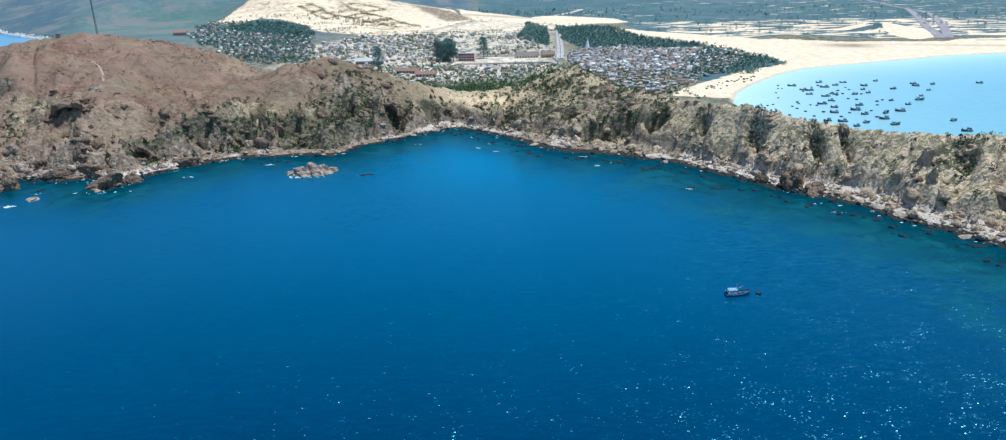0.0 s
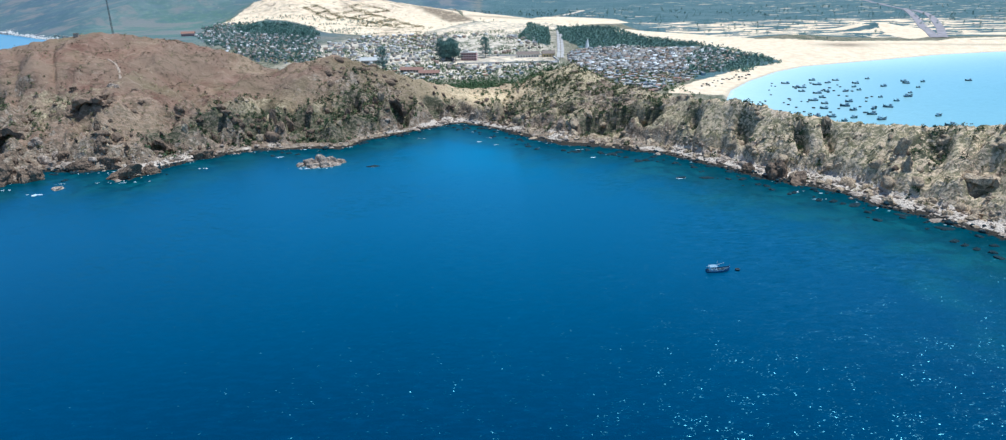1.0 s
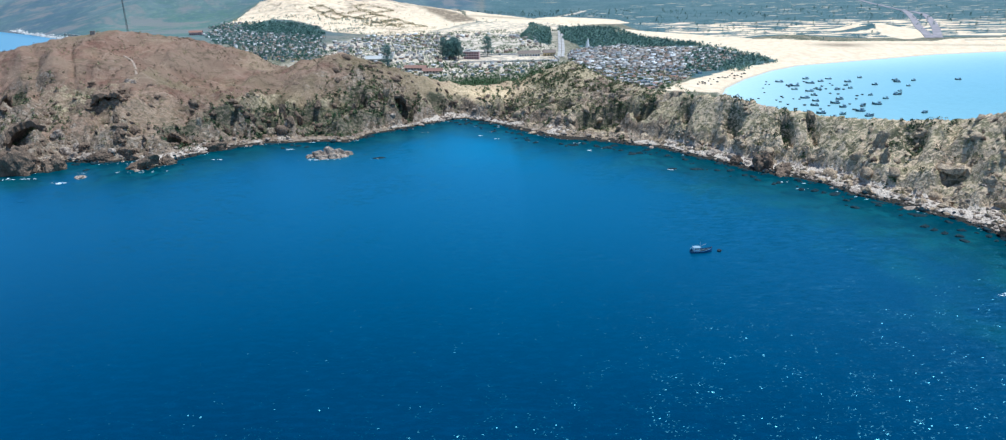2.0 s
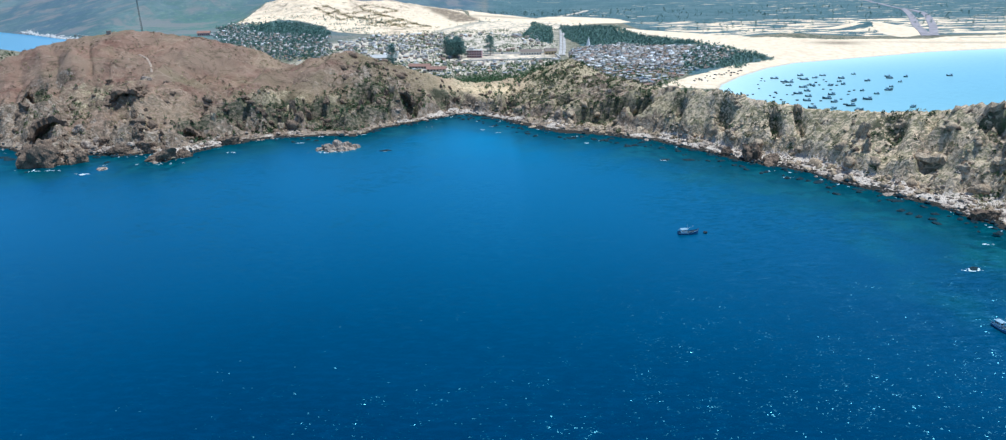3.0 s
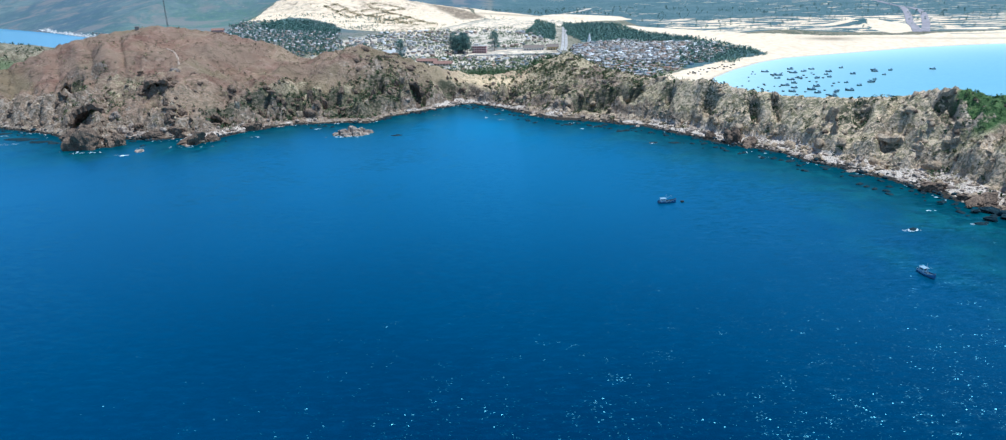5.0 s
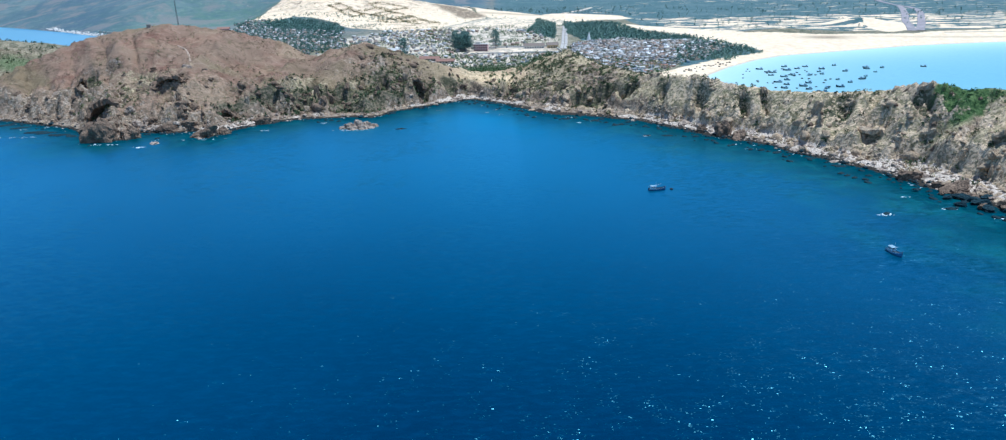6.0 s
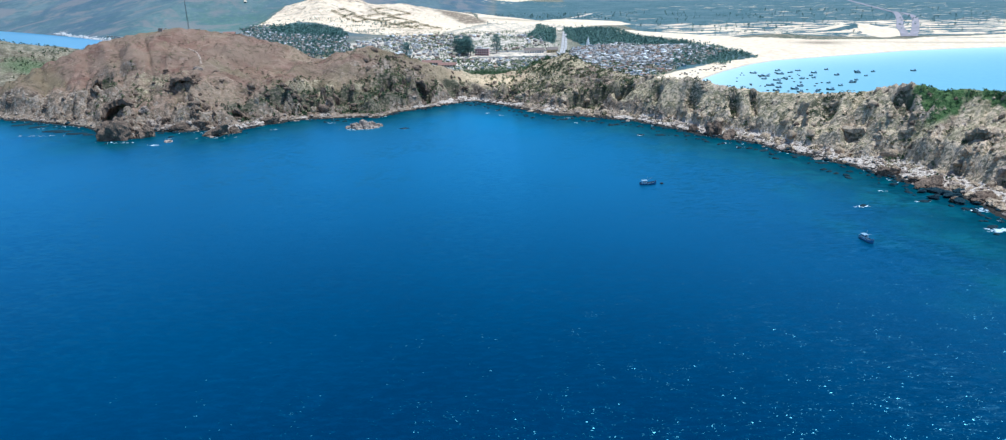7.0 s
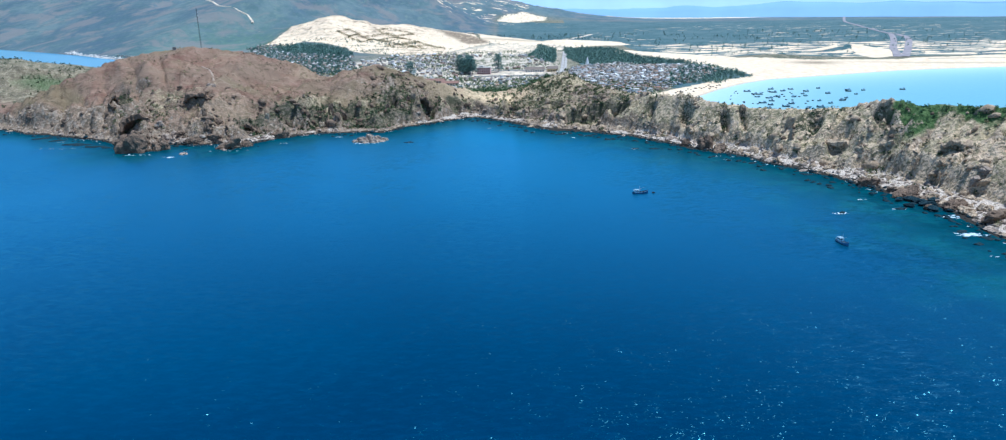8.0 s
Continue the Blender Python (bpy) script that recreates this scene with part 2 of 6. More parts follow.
# ---- materials ----
class Mat:
    """A node material with short ways to add nodes."""

    def __init__(self, name, rough=0.9, spec=0.3):
        self.m = bpy.data.materials.new(name)
        self.m.use_nodes = True
        self.t = self.m.node_tree
        self.b = self.t.nodes["Principled BSDF"]
        self.b.inputs["Roughness"].default_value = rough
        self.b.inputs["Specular IOR Level"].default_value = spec

    def put(self, socket, value):
        if isinstance(value, bpy.types.NodeSocket):
            self.t.links.new(value, socket)
        elif isinstance(value, tuple) and len(value) == 3 and socket.type == "RGBA":
            socket.default_value = (*value, 1)
        else:
            socket.default_value = value

    def where(self):
        return self.t.nodes.new("ShaderNodeTexCoord").outputs["Object"]

    def world(self):
        return self.t.nodes.new("ShaderNodeNewGeometry").outputs["Position"]

    def stretch(self, vec, scale, turn=0.0):
        n = self.t.nodes.new("ShaderNodeMapping")
        n.inputs["Scale"].default_value = scale
        n.inputs["Rotation"].default_value = (0, 0, radians(turn))
        self.t.links.new(vec, n.inputs["Vector"])
        return n.outputs[0]

    def noise(self, scale, detail=4, rough=0.55, vec=None, warp=0.0):
        n = self.t.nodes.new("ShaderNodeTexNoise")
        n.inputs["Scale"].default_value, n.inputs["Detail"].default_value = scale, detail
        n.inputs["Roughness"].default_value, n.inputs["Distortion"].default_value = rough, warp
        if vec is not None:
            self.t.links.new(vec, n.inputs["Vector"])
        return n.outputs["Fac"]

    def noise_colour(self, scale, vec):
        n = self.t.nodes.new("ShaderNodeTexNoise")
        n.inputs["Scale"].default_value = scale
        self.t.links.new(vec, n.inputs["Vector"])
        return n.outputs["Color"]

    def cells(self, scale, vec=None, feature="F1", out="Distance"):
        n = self.t.nodes.new("ShaderNodeTexVoronoi")
        n.feature = feature
        n.inputs["Scale"].default_value = scale
        if vec is not None:
            self.t.links.new(vec, n.inputs["Vector"])
        return n.outputs[out]

    def attr(self, name):
        n = self.t.nodes.new("ShaderNodeAttribute")
        n.attribute_name = name
        return n.outputs["Fac"]

    def ramp(self, fac, low, high, a=0.0, b=1.0):
        n = self.t.nodes.new("ShaderNodeMapRange")
        n.interpolation_type = "SMOOTHSTEP"
        self.put(n.inputs["Value"], fac)
        for key, v in (("From Min", low), ("From Max", high), ("To Min", a), ("To Max", b)):
            n.inputs[key].default_value = v
        return n.outputs[0]

    def math(self, op, a, b=0.0):
        n = self.t.nodes.new("ShaderNodeMath")
        n.operation = op
        self.put(n.inputs[0], a)
        self.put(n.inputs[1], b)
        return n.outputs[0]

    def mix(self, fac, a, b, blend="MIX"):
        n = self.t.nodes.new("ShaderNodeMix")
        n.data_type, n.blend_type = "RGBA", blend
        self.put(n.inputs[0], fac)
        self.put(n.inputs[6], a)
        self.put(n.inputs[7], b)
        return n.outputs[2]

    def vec(self, op, a, b=None):
        n = self.t.nodes.new("ShaderNodeVectorMath")
        n.operation = op
        self.put(n.inputs[0], a)
        if b is not None:
            self.put(n.inputs["Scale" if op == "SCALE" else 1], b)
        return n.outputs[0]

    def random(self):
        return self.t.nodes.new("ShaderNodeObjectInfo").outputs["Random"]

    def island(self):
        return self.t.nodes.new("ShaderNodeNewGeometry").outputs["Random Per Island"]

    def colour(self, value):
        self.put(self.b.inputs["Base Color"], value)
        return self

    def bump(self, height, strength, distance, after=None):
        n = self.t.nodes.new("ShaderNodeBump")
        n.inputs["Strength"].default_value, n.inputs["Distance"].default_value = strength, distance
        self.put(n.inputs["Height"], height)
        if after is not None:
            self.t.links.new(after, n.inputs["Normal"])
        self.t.links.new(n.outputs[0], self.b.inputs["Normal"])
        return n.outputs[0]


def painted(name, col, worn=0.25, rough=0.6, metal=0.0, scale=0.9):
    """Weathered paint: tone varies from thing to thing, with stains."""
    k = Mat(name, rough, 0.35)
    k.b.inputs["Metallic"].default_value = metal
    stain = k.ramp(k.noise(scale, 4, 0.6, k.where()), 0.42, 0.72)
    dark = tuple(c * (1 - worn) for c in col)
    k.colour(k.mix(k.math("MULTIPLY", k.random(), 0.45), k.mix(stain, col, dark), tuple(c * 0.72 + 0.03 for c in col)))
    k.bump(k.noise(scale * 5, 3, 0.6, k.where()), 0.2, 0.02)
    return k.m


def ground_material():
    k = Mat("headland_earth", 0.95, 0.15)
    w = k.world()
    n_big, n_mid = k.noise(0.018, 4, 0.55, w, 0.4), k.noise(0.09, 4, 0.6, w, 0.3)
    n_vast = k.noise(0.0042, 4, 0.55, k.stretch(w, (1.0, 0.4, 1.0), 8), 0.2)
    n_fine, n_grit = k.noise(0.45, 4, 0.65, w), k.noise(1.6, 3, 0.6, w)
    # dry soil and burnt grass
    soil = k.mix(k.ramp(n_mid, 0.35, 0.68), (0.186, 0.102, 0.073), (0.282, 0.182, 0.132))
    soil = k.mix(k.ramp(n_big, 0.38, 0.62), soil, (0.240, 0.165, 0.116))
    soil = k.mix(k.ramp(k.noise(0.011, 3, 0.5, w, 0.3), 0.53, 0.65, 0, 0.7), soil, (0.196, 0.158, 0.090))
    soil = k.mix(k.ramp(n_fine, 0.56, 0.70, 0, 0.32), soil, (0.120, 0.092, 0.060))
    trail = k.math("ABSOLUTE", k.math("SUBTRACT", k.noise(0.022, 3, 0.5, w, 0.6), 0.5))
    soil = k.mix(k.ramp(trail, 0.0, 0.006, 0.35, 0.0), soil, (0.40, 0.315, 0.235))
    terrace = k.math("ABSOLUTE", k.math("SUBTRACT", k.noise(0.045, 3, 0.5, k.stretch(w, (0.5, 0.9, 1.6), 15), 0.5), 0.5))
    soil = k.mix(k.ramp(terrace, 0.0, 0.022, 0.7, 0.0), soil, (0.118, 0.090, 0.056))
    # creases darkened for gully scrub and for the shade lying in them
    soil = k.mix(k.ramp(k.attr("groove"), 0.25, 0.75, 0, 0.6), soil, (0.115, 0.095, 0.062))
    straw = k.mix(k.ramp(n_fine, 0.35, 0.65), (0.540, 0.405, 0.235), (0.780, 0.605, 0.390))
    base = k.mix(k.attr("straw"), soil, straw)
    # low scrub
    scrub = k.mix(k.ramp(n_fine, 0.35, 0.62), (0.205, 0.175, 0.098), (0.550, 0.440, 0.285))
    cover = k.math("ADD", k.math("MULTIPLY", k.attr("scrub"), 1.15), k.math("MULTIPLY", n_mid, 0.9))
    cover = k.math("ADD", cover, k.math("MULTIPLY", n_grit, 0.5))
    base = k.mix(k.ramp(cover, 1.05, 1.3), base, scrub)
    lush = k.mix(k.ramp(n_fine, 0.35, 0.65), (0.050, 0.100, 0.034), (0.110, 0.170, 0.062))
    base = k.mix(k.ramp(k.math("ADD", k.attr("lush"), k.math("MULTIPLY", n_mid, 0.4)), 0.6, 0.85), base, lush)
    # dark scrub, with the shade of ravines and cliff faces painted in
    dense = k.math("ADD", k.attr("scrub_shade"), k.math("MULTIPLY", k.math("SUBTRACT", n_fine, 0.5), 0.8))
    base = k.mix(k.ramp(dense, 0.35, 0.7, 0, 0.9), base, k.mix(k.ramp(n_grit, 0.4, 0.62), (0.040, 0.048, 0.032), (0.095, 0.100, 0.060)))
    # bare rock
    bent = k.vec("ADD", w, k.vec("SCALE", k.noise_colour(0.35, w), 4.0))
    crack = k.cells(0.30, k.stretch(bent, (1.0, 1.0, 0.4)), "DISTANCE_TO_EDGE")
    rock = k.mix(k.ramp(n_mid, 0.3, 0.7), (0.435, 0.315, 0.208), (0.760, 0.580, 0.405))
    # rock colour turns darker and browner west of the eastern ridge
    west_tone = k.mix(k.ramp(n_mid, 0.3, 0.7), (0.165, 0.112, 0.078), (0.360, 0.262, 0.186))
    rock = k.mix(k.attr("west_tone"), rock, west_tone)
    block = k.cells(0.30, k.stretch(bent, (1.3, 0.9, 0.7), -25), "F1", "Color")
    rock = k.mix(k.ramp(block, 0.58, 0.70, 0, 0.6), rock, (0.47, 0.395, 0.315))
    rock = k.mix(k.ramp(block, 0.42, 0.32, 0, 0.4), rock, (0.090, 0.080, 0.062))
    rock = k.mix(k.ramp(n_grit, 0.48, 0.68, 0, 0.5), rock, (0.120, 0.100, 0.076))
    rock = k.mix(k.ramp(crack, 0.0, 0.05, 0.4, 0.0), rock, (0.045, 0.030, 0.027))
    stone = k.math("ADD", k.math("SUBTRACT", k.attr("rock"), k.math("MULTIPLY", k.attr("scrub_shade"), 0.35)), k.math("MULTIPLY", k.math("SUBTRACT", n_fine, 0.5), 0.9))
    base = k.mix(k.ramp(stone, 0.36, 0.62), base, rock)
    # split slabs on the eastern ridge, lying aslant
    slab = k.stretch(bent, (0.55, 1.9, 1.3), 36)
    tone = k.cells(0.50, slab, "F1", "Color")
    east = k.math("MULTIPLY", k.attr("slab"), k.math("SUBTRACT", 1.0, k.math("MAXIMUM", k.attr("plain"), k.ramp(k.attr("lush"), 0.2, 0.5))))
    base = k.mix(k.math("MULTIPLY", east, k.ramp(tone, 0.54, 0.68, 0, 0.75)), base, k.mix(k.attr("west_tone"), (0.70, 0.530, 0.365), (0.360, 0.268, 0.195)))
    base = k.mix(k.math("MULTIPLY", east, k.ramp(tone, 0.46, 0.36, 0, 0.6)), base, k.mix(k.attr("west_tone"), (0.150, 0.146, 0.084), (0.085, 0.082, 0.052)))
    # shingle and bleached shelf rock above the water, dark wet rock at it
    shingle = k.mix(k.ramp(n_grit, 0.32, 0.66), (0.34, 0.275, 0.220), (0.74, 0.635, 0.535))
    base = k.mix(k.ramp(k.math("ADD", k.attr("shelf"), k.math("MULTIPLY", n_fine, 0.4)), 0.55, 0.8), base, shingle)
    base = k.mix(k.ramp(k.math("ADD", k.attr("wet"), k.math("MULTIPLY", n_grit, 0.5)), 0.62, 0.85), base, (0.040, 0.036, 0.030))
    # plain: dry fields, woods, sand
    field = k.mix(k.ramp(n_mid, 0.36, 0.64), (0.070, 0.088, 0.052), (0.235, 0.205, 0.140))
    field = k.mix(k.ramp(n_fine, 0.48, 0.62, 0, 0.5), field, (0.40, 0.36, 0.29))
    base = k.mix(k.attr("plain"), base, field)
    yard = k.mix(k.ramp(n_mid, 0.34, 0.64), (0.44, 0.375, 0.295), (0.74, 0.635, 0.51))
    yard = k.mix(k.ramp(k.noise(0.05, 5, 0.7, w, 0.4), 0.52, 0.60, 0, 0.75), yard, (0.130, 0.155, 0.098))
    base = k.mix(k.attr("dusty"), base, yard)
    # air haze is mixed into the blue-grey tones of these woods
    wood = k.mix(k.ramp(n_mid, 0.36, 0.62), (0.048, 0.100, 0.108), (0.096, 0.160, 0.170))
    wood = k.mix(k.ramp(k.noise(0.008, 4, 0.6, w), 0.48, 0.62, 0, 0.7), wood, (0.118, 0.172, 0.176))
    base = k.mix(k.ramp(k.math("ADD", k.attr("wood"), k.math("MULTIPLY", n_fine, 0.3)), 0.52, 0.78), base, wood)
    # mountain tones likewise paled and blued for the air in between
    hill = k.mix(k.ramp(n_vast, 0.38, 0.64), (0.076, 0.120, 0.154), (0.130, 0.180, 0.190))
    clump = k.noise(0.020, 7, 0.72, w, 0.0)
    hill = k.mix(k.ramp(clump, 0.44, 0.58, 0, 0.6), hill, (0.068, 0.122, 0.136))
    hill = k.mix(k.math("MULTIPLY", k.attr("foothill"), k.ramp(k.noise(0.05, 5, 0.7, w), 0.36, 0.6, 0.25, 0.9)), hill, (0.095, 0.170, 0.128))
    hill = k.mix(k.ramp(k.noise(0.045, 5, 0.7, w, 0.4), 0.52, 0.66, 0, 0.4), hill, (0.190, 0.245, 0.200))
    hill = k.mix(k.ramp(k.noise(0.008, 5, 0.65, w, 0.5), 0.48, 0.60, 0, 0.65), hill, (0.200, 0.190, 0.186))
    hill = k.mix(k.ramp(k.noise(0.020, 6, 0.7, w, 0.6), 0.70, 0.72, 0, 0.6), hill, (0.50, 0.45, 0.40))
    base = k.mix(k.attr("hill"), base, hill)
    sand = k.mix(k.ramp(n_mid, 0.3, 0.7), (0.71, 0.540, 0.366), (0.86, 0.700, 0.505))
    sand = k.mix(k.ramp(n_fine, 0.60, 0.74, 0, 0.3), sand, (0.52, 0.43, 0.31))
    blown = k.noise(0.03, 5, 0.62, k.stretch(w, (0.6, 1.6, 1.0), -20), 0.5)
    crust = k.math("MULTIPLY", k.attr("crust"), k.ramp(blown, 0.46, 0.60, 0, 0.7))
    sand = k.mix(crust, sand, k.mix(k.ramp(n_mid, 0.4, 0.6), (0.36, 0.265, 0.190), (0.56, 0.44, 0.32)))
    heath = k.math("MULTIPLY", k.attr("crust"), k.ramp(k.noise(0.04, 6, 0.7, k.stretch(w, (0.8, 1.2, 1.0), -15), 0.6), 0.56, 0.62, 0, 0.75))
    heath = k.math("MAXIMUM", heath, k.math("MULTIPLY", k.attr("heath"), k.ramp(n_mid, 0.30, 0.5, 0.3, 0.95)))
    sand = k.mix(heath, sand, (0.215, 0.165, 0.115))
    strip = k.noise(1.0, 4, 0.6, k.stretch(w, (0.012, 0.032, 0.0)), 0.2)
    lots = k.ramp(k.math("ADD", strip, k.math("MULTIPLY", k.attr("far"), 0.19)), 0.685, 0.70)
    edge = k.math("ADD", k.math("MULTIPLY", k.math("SUBTRACT", n_mid, 0.5), 0.9), k.math("MULTIPLY", k.math("SUBTRACT", n_fine, 0.5), 0.5))
    sanded = k.math("MAXIMUM", k.ramp(k.math("ADD", k.attr("sand"), edge), 0.43, 0.58), k.math("MULTIPLY", lots, k.ramp(k.attr("far"), 0.02, 0.2)))
    base = k.mix(sanded, base, sand)
    base = k.mix(k.attr("damp"), base, (0.46, 0.39, 0.30))
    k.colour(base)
    first = k.bump(k.math("ADD", k.math("MULTIPLY", n_fine, k.math("SUBTRACT", 1.0, k.math("MULTIPLY", k.attr("hill"), 0.85))), k.math("MULTIPLY", crack, k.math("MULTIPLY", k.attr("rock"), 1.2))), 0.9, 1.6)
    k.bump(n_grit, 0.7, 0.5, first)
    return k.m


def sea_material():
    k = Mat("sea_water", 0.5, 0.0)
    w = k.world()
    n_far, n_swell = k.noise(0.006, 3, 0.5, w, 0.5), k.noise(0.03, 3, 0.5, w)
    deep = k.mix(k.ramp(n_far, 0.35, 0.65), (0.0, 0.0180, 0.055), (0.0, 0.0245, 0.069))
    col = k.mix(k.attr("cove"), deep, (0.0, 0.150, 0.270))
    teal = k.mix(k.ramp(n_swell, 0.4, 0.62), (0.002, 0.042, 0.056), (0.006, 0.070, 0.080))
    near = k.math("ADD", k.attr("near"), k.math("MULTIPLY", k.math("SUBTRACT", n_swell, 0.5), 0.6))
    col = k.mix(k.ramp(near, 0.20, 0.62, 0, 0.95), col, teal)
    reef = k.ramp(k.math("ADD", k.math("MULTIPLY", near, 0.5), k.noise(0.09, 4, 0.65, w, 0.5)), 0.80, 0.95, 0, 0.8)
    col = k.mix(reef, col, (0.0, 0.026, 0.038))
    bay = k.mix(k.attr("bay_shallow"), (0.168, 0.362, 0.412), (0.56, 0.72, 0.70))
    bay = k.mix(k.ramp(k.math("ADD", k.attr("bay_shallow"), k.math("MULTIPLY", n_swell, 0.06)), 0.985, 1.02), bay, (0.78, 0.84, 0.83))
    col = k.mix(k.attr("bay"), col, bay)
    col = k.mix(k.attr("inlet"), col, (0.10, 0.34, 0.46))
    # light and dark of fine ripples, painted as streaks in the colour
    streak = k.noise(0.28, 4, 0.62, k.stretch(w, (0.5, 1.6, 1), 12))
    col = k.mix(k.ramp(streak, 0.42, 0.68, 0, 0.16), col, k.mix(0.4, col, (0.0, 0.12, 0.3)))
    k.colour(col)
    # every wavelet is a small facet with its own tilt
    tilt = k.cells(1.5, k.stretch(w, (0.8, 1.25, 1), 18), "F1", "Color")
    fine = k.cells(2.6, k.stretch(w, (0.8, 1.3, 1), -12), "F1", "Color")
    swell = k.t.nodes.new("ShaderNodeTexNoise")
    swell.inputs["Scale"].default_value, swell.inputs["Detail"].default_value = 0.12, 3
    k.t.links.new(w, swell.inputs["Vector"])
    total = k.vec("ADD", k.vec("ADD", tilt, fine), k.vec("SCALE", k.vec("SUBTRACT", swell.outputs["Color"], (0.5, 0.5, 0.5)), 1.2))
    lean = k.vec("SCALE", k.vec("SUBTRACT", total, (1.0, 1.0, 1.0)), 0.35)
    flat = k.vec("MULTIPLY", lean, (1.0, 1.0, 0.0))
    k.t.links.new(k.vec("NORMALIZE", k.vec("ADD", k.vec("SCALE", flat, 0.5), (0.0, 0.0, 1.0))), k.b.inputs["Normal"])
    sea_sky = k.t.nodes.new("ShaderNodeBsdfGlossy")
    sea_sky.inputs["Roughness"].default_value = 0.30
    far_tint = k.math("MAXIMUM", k.attr("inlet"), k.math("MULTIPLY", k.attr("bay"), 0.6))
    k.t.links.new(k.mix(far_tint, (0.21, 0.64, 0.91), (0.72, 0.93, 1.0)), sea_sky.inputs["Color"])
    ripple = k.t.nodes.new("ShaderNodeTexNoise")
    ripple.inputs["Scale"].default_value, ripple.inputs["Detail"].default_value, ripple.inputs["Roughness"].default_value = 0.26, 4, 0.68
    k.t.links.new(k.stretch(w, (0.7, 1.9, 1.0), 14), ripple.inputs["Vector"])
    gust = k.ramp(k.noise(0.011, 3, 0.55, w, 0.5), 0.36, 0.66, 0.10, 1.0)
    chop = k.vec("MULTIPLY", k.vec("SCALE", k.vec("SUBTRACT", ripple.outputs["Color"], (0.5, 0.5, 0.5)), k.math("MULTIPLY", gust, 1.2)), (1.0, 1.0, 0.0))
    k.t.links.new(k.vec("NORMALIZE", k.vec("ADD", k.vec("ADD", k.vec("SCALE", flat, 0.22), chop), (0.0, 0.0, 1.0))), sea_sky.inputs["Normal"])
    spark = k.t.nodes.new("ShaderNodeBsdfGlossy")
    spark.inputs["Color"].default_value, spark.inputs["Roughness"].default_value = (0.26, 0.80, 1.0, 1), 0.23
    k.t.links.new(k.vec("NORMALIZE", k.vec("ADD", k.vec("SCALE", flat, 1.3), (0.0, 0.0, 1.0))), spark.inputs["Normal"])
    fres = k.t.nodes.new("ShaderNodeFresnel")
    fres.inputs["IOR"].default_value = 1.75
    calm = k.math("SUBTRACT", 1.0, k.math("MAXIMUM", k.math("MULTIPLY", k.attr("near"), 0.95), k.math("MULTIPLY", k.attr("bay"), 0.78)))
    far_gloss = k.math("MULTIPLY", k.math("MAXIMUM", k.math("SUBTRACT", fres.outputs[0], 0.10), 0.0), k.math("MULTIPLY", calm, 3.2))
    first = k.t.nodes.new("ShaderNodeMixShader")
    k.put(first.inputs[0], k.math("MINIMUM", far_gloss, 0.75))
    k.t.links.new(k.b.outputs[0], first.inputs[1])
    k.t.links.new(sea_sky.outputs[0], first.inputs[2])
    both = k.t.nodes.new("ShaderNodeMixShader")
    both.inputs[0].default_value = 0.024
    k.t.links.new(first.outputs[0], both.inputs[1])
    k.t.links.new(spark.outputs[0], both.inputs[2])
    k.t.links.new(both.outputs[0], k.t.nodes["Material Output"].inputs["Surface"])
    return k.m


def rock_material(name, low, high, spot):
    k = Mat(name, 0.92, 0.25)
    w = k.world()
    n_mid, n_grit = k.noise(0.30, 5, 0.65, w, 0.3), k.noise(1.7, 4, 0.65, w)
    crack = k.cells(0.55, k.stretch(w, (1.0, 1.0, 0.5)), "DISTANCE_TO_EDGE")
    col = k.mix(k.ramp(n_mid, 0.32, 0.66), low, high)
    col = k.mix(k.ramp(n_grit, 0.46, 0.66, 0, 0.75), col, spot)
    col = k.mix(k.ramp(crack, 0, 0.06, 0.7, 0), col, tuple(c * 0.3 for c in low))
    k.colour(k.mix(k.math("MULTIPLY", k.random(), 0.5), col, tuple(c * 0.75 for c in low)))
    first = k.bump(k.math("ADD", n_mid, crack), 0.9, 0.9)
    k.bump(n_grit, 0.6, 0.3, first)
    return k.m


def leaf_material(name, low, high):
    k = Mat(name, 0.75, 0.2)
    tone = k.math("ADD", k.math("MULTIPLY", k.island(), 0.6), k.math("MULTIPLY", k.noise(0.06, 3, 0.6, k.world()), 0.55))
    k.colour(k.mix(k.ramp(tone, 0.2, 0.85), low, high))
    return k.m


def roof_material(name):
    """Roofs of a whole village: each one takes its own sheet metal, tile or concrete tone."""
    k = Mat(name, 0.7, 0.3)
    pick = k.island()
    ramp = k.t.nodes.new("ShaderNodeValToRGB")
    ramp.color_ramp.interpolation = "CONSTANT"
    tones = [(0.0, (0.19, 0.19, 0.19)), (0.18, (0.36, 0.36, 0.355)), (0.34, (0.27, 0.185, 0.145)), (0.46, (0.34, 0.31, 0.275)),
             (0.58, (0.20, 0.225, 0.25)), (0.66, (0.52, 0.505, 0.48)), (0.76, (0.25, 0.205, 0.17)), (0.92, (0.72, 0.73, 0.74))]
    for i, (at, col) in enumerate(tones):
        e = ramp.color_ramp.elements[i] if i < 2 else ramp.color_ramp.elements.new(at)
        e.position, e.color = at, (*col, 1)
    k.put(ramp.inputs[0], pick)
    k.colour(k.mix(k.ramp(k.noise(0.5, 3, 0.6, k.world()), 0.45, 0.7, 0, 0.35), ramp.outputs[0], (0.16, 0.13, 0.11)))
    return k.m


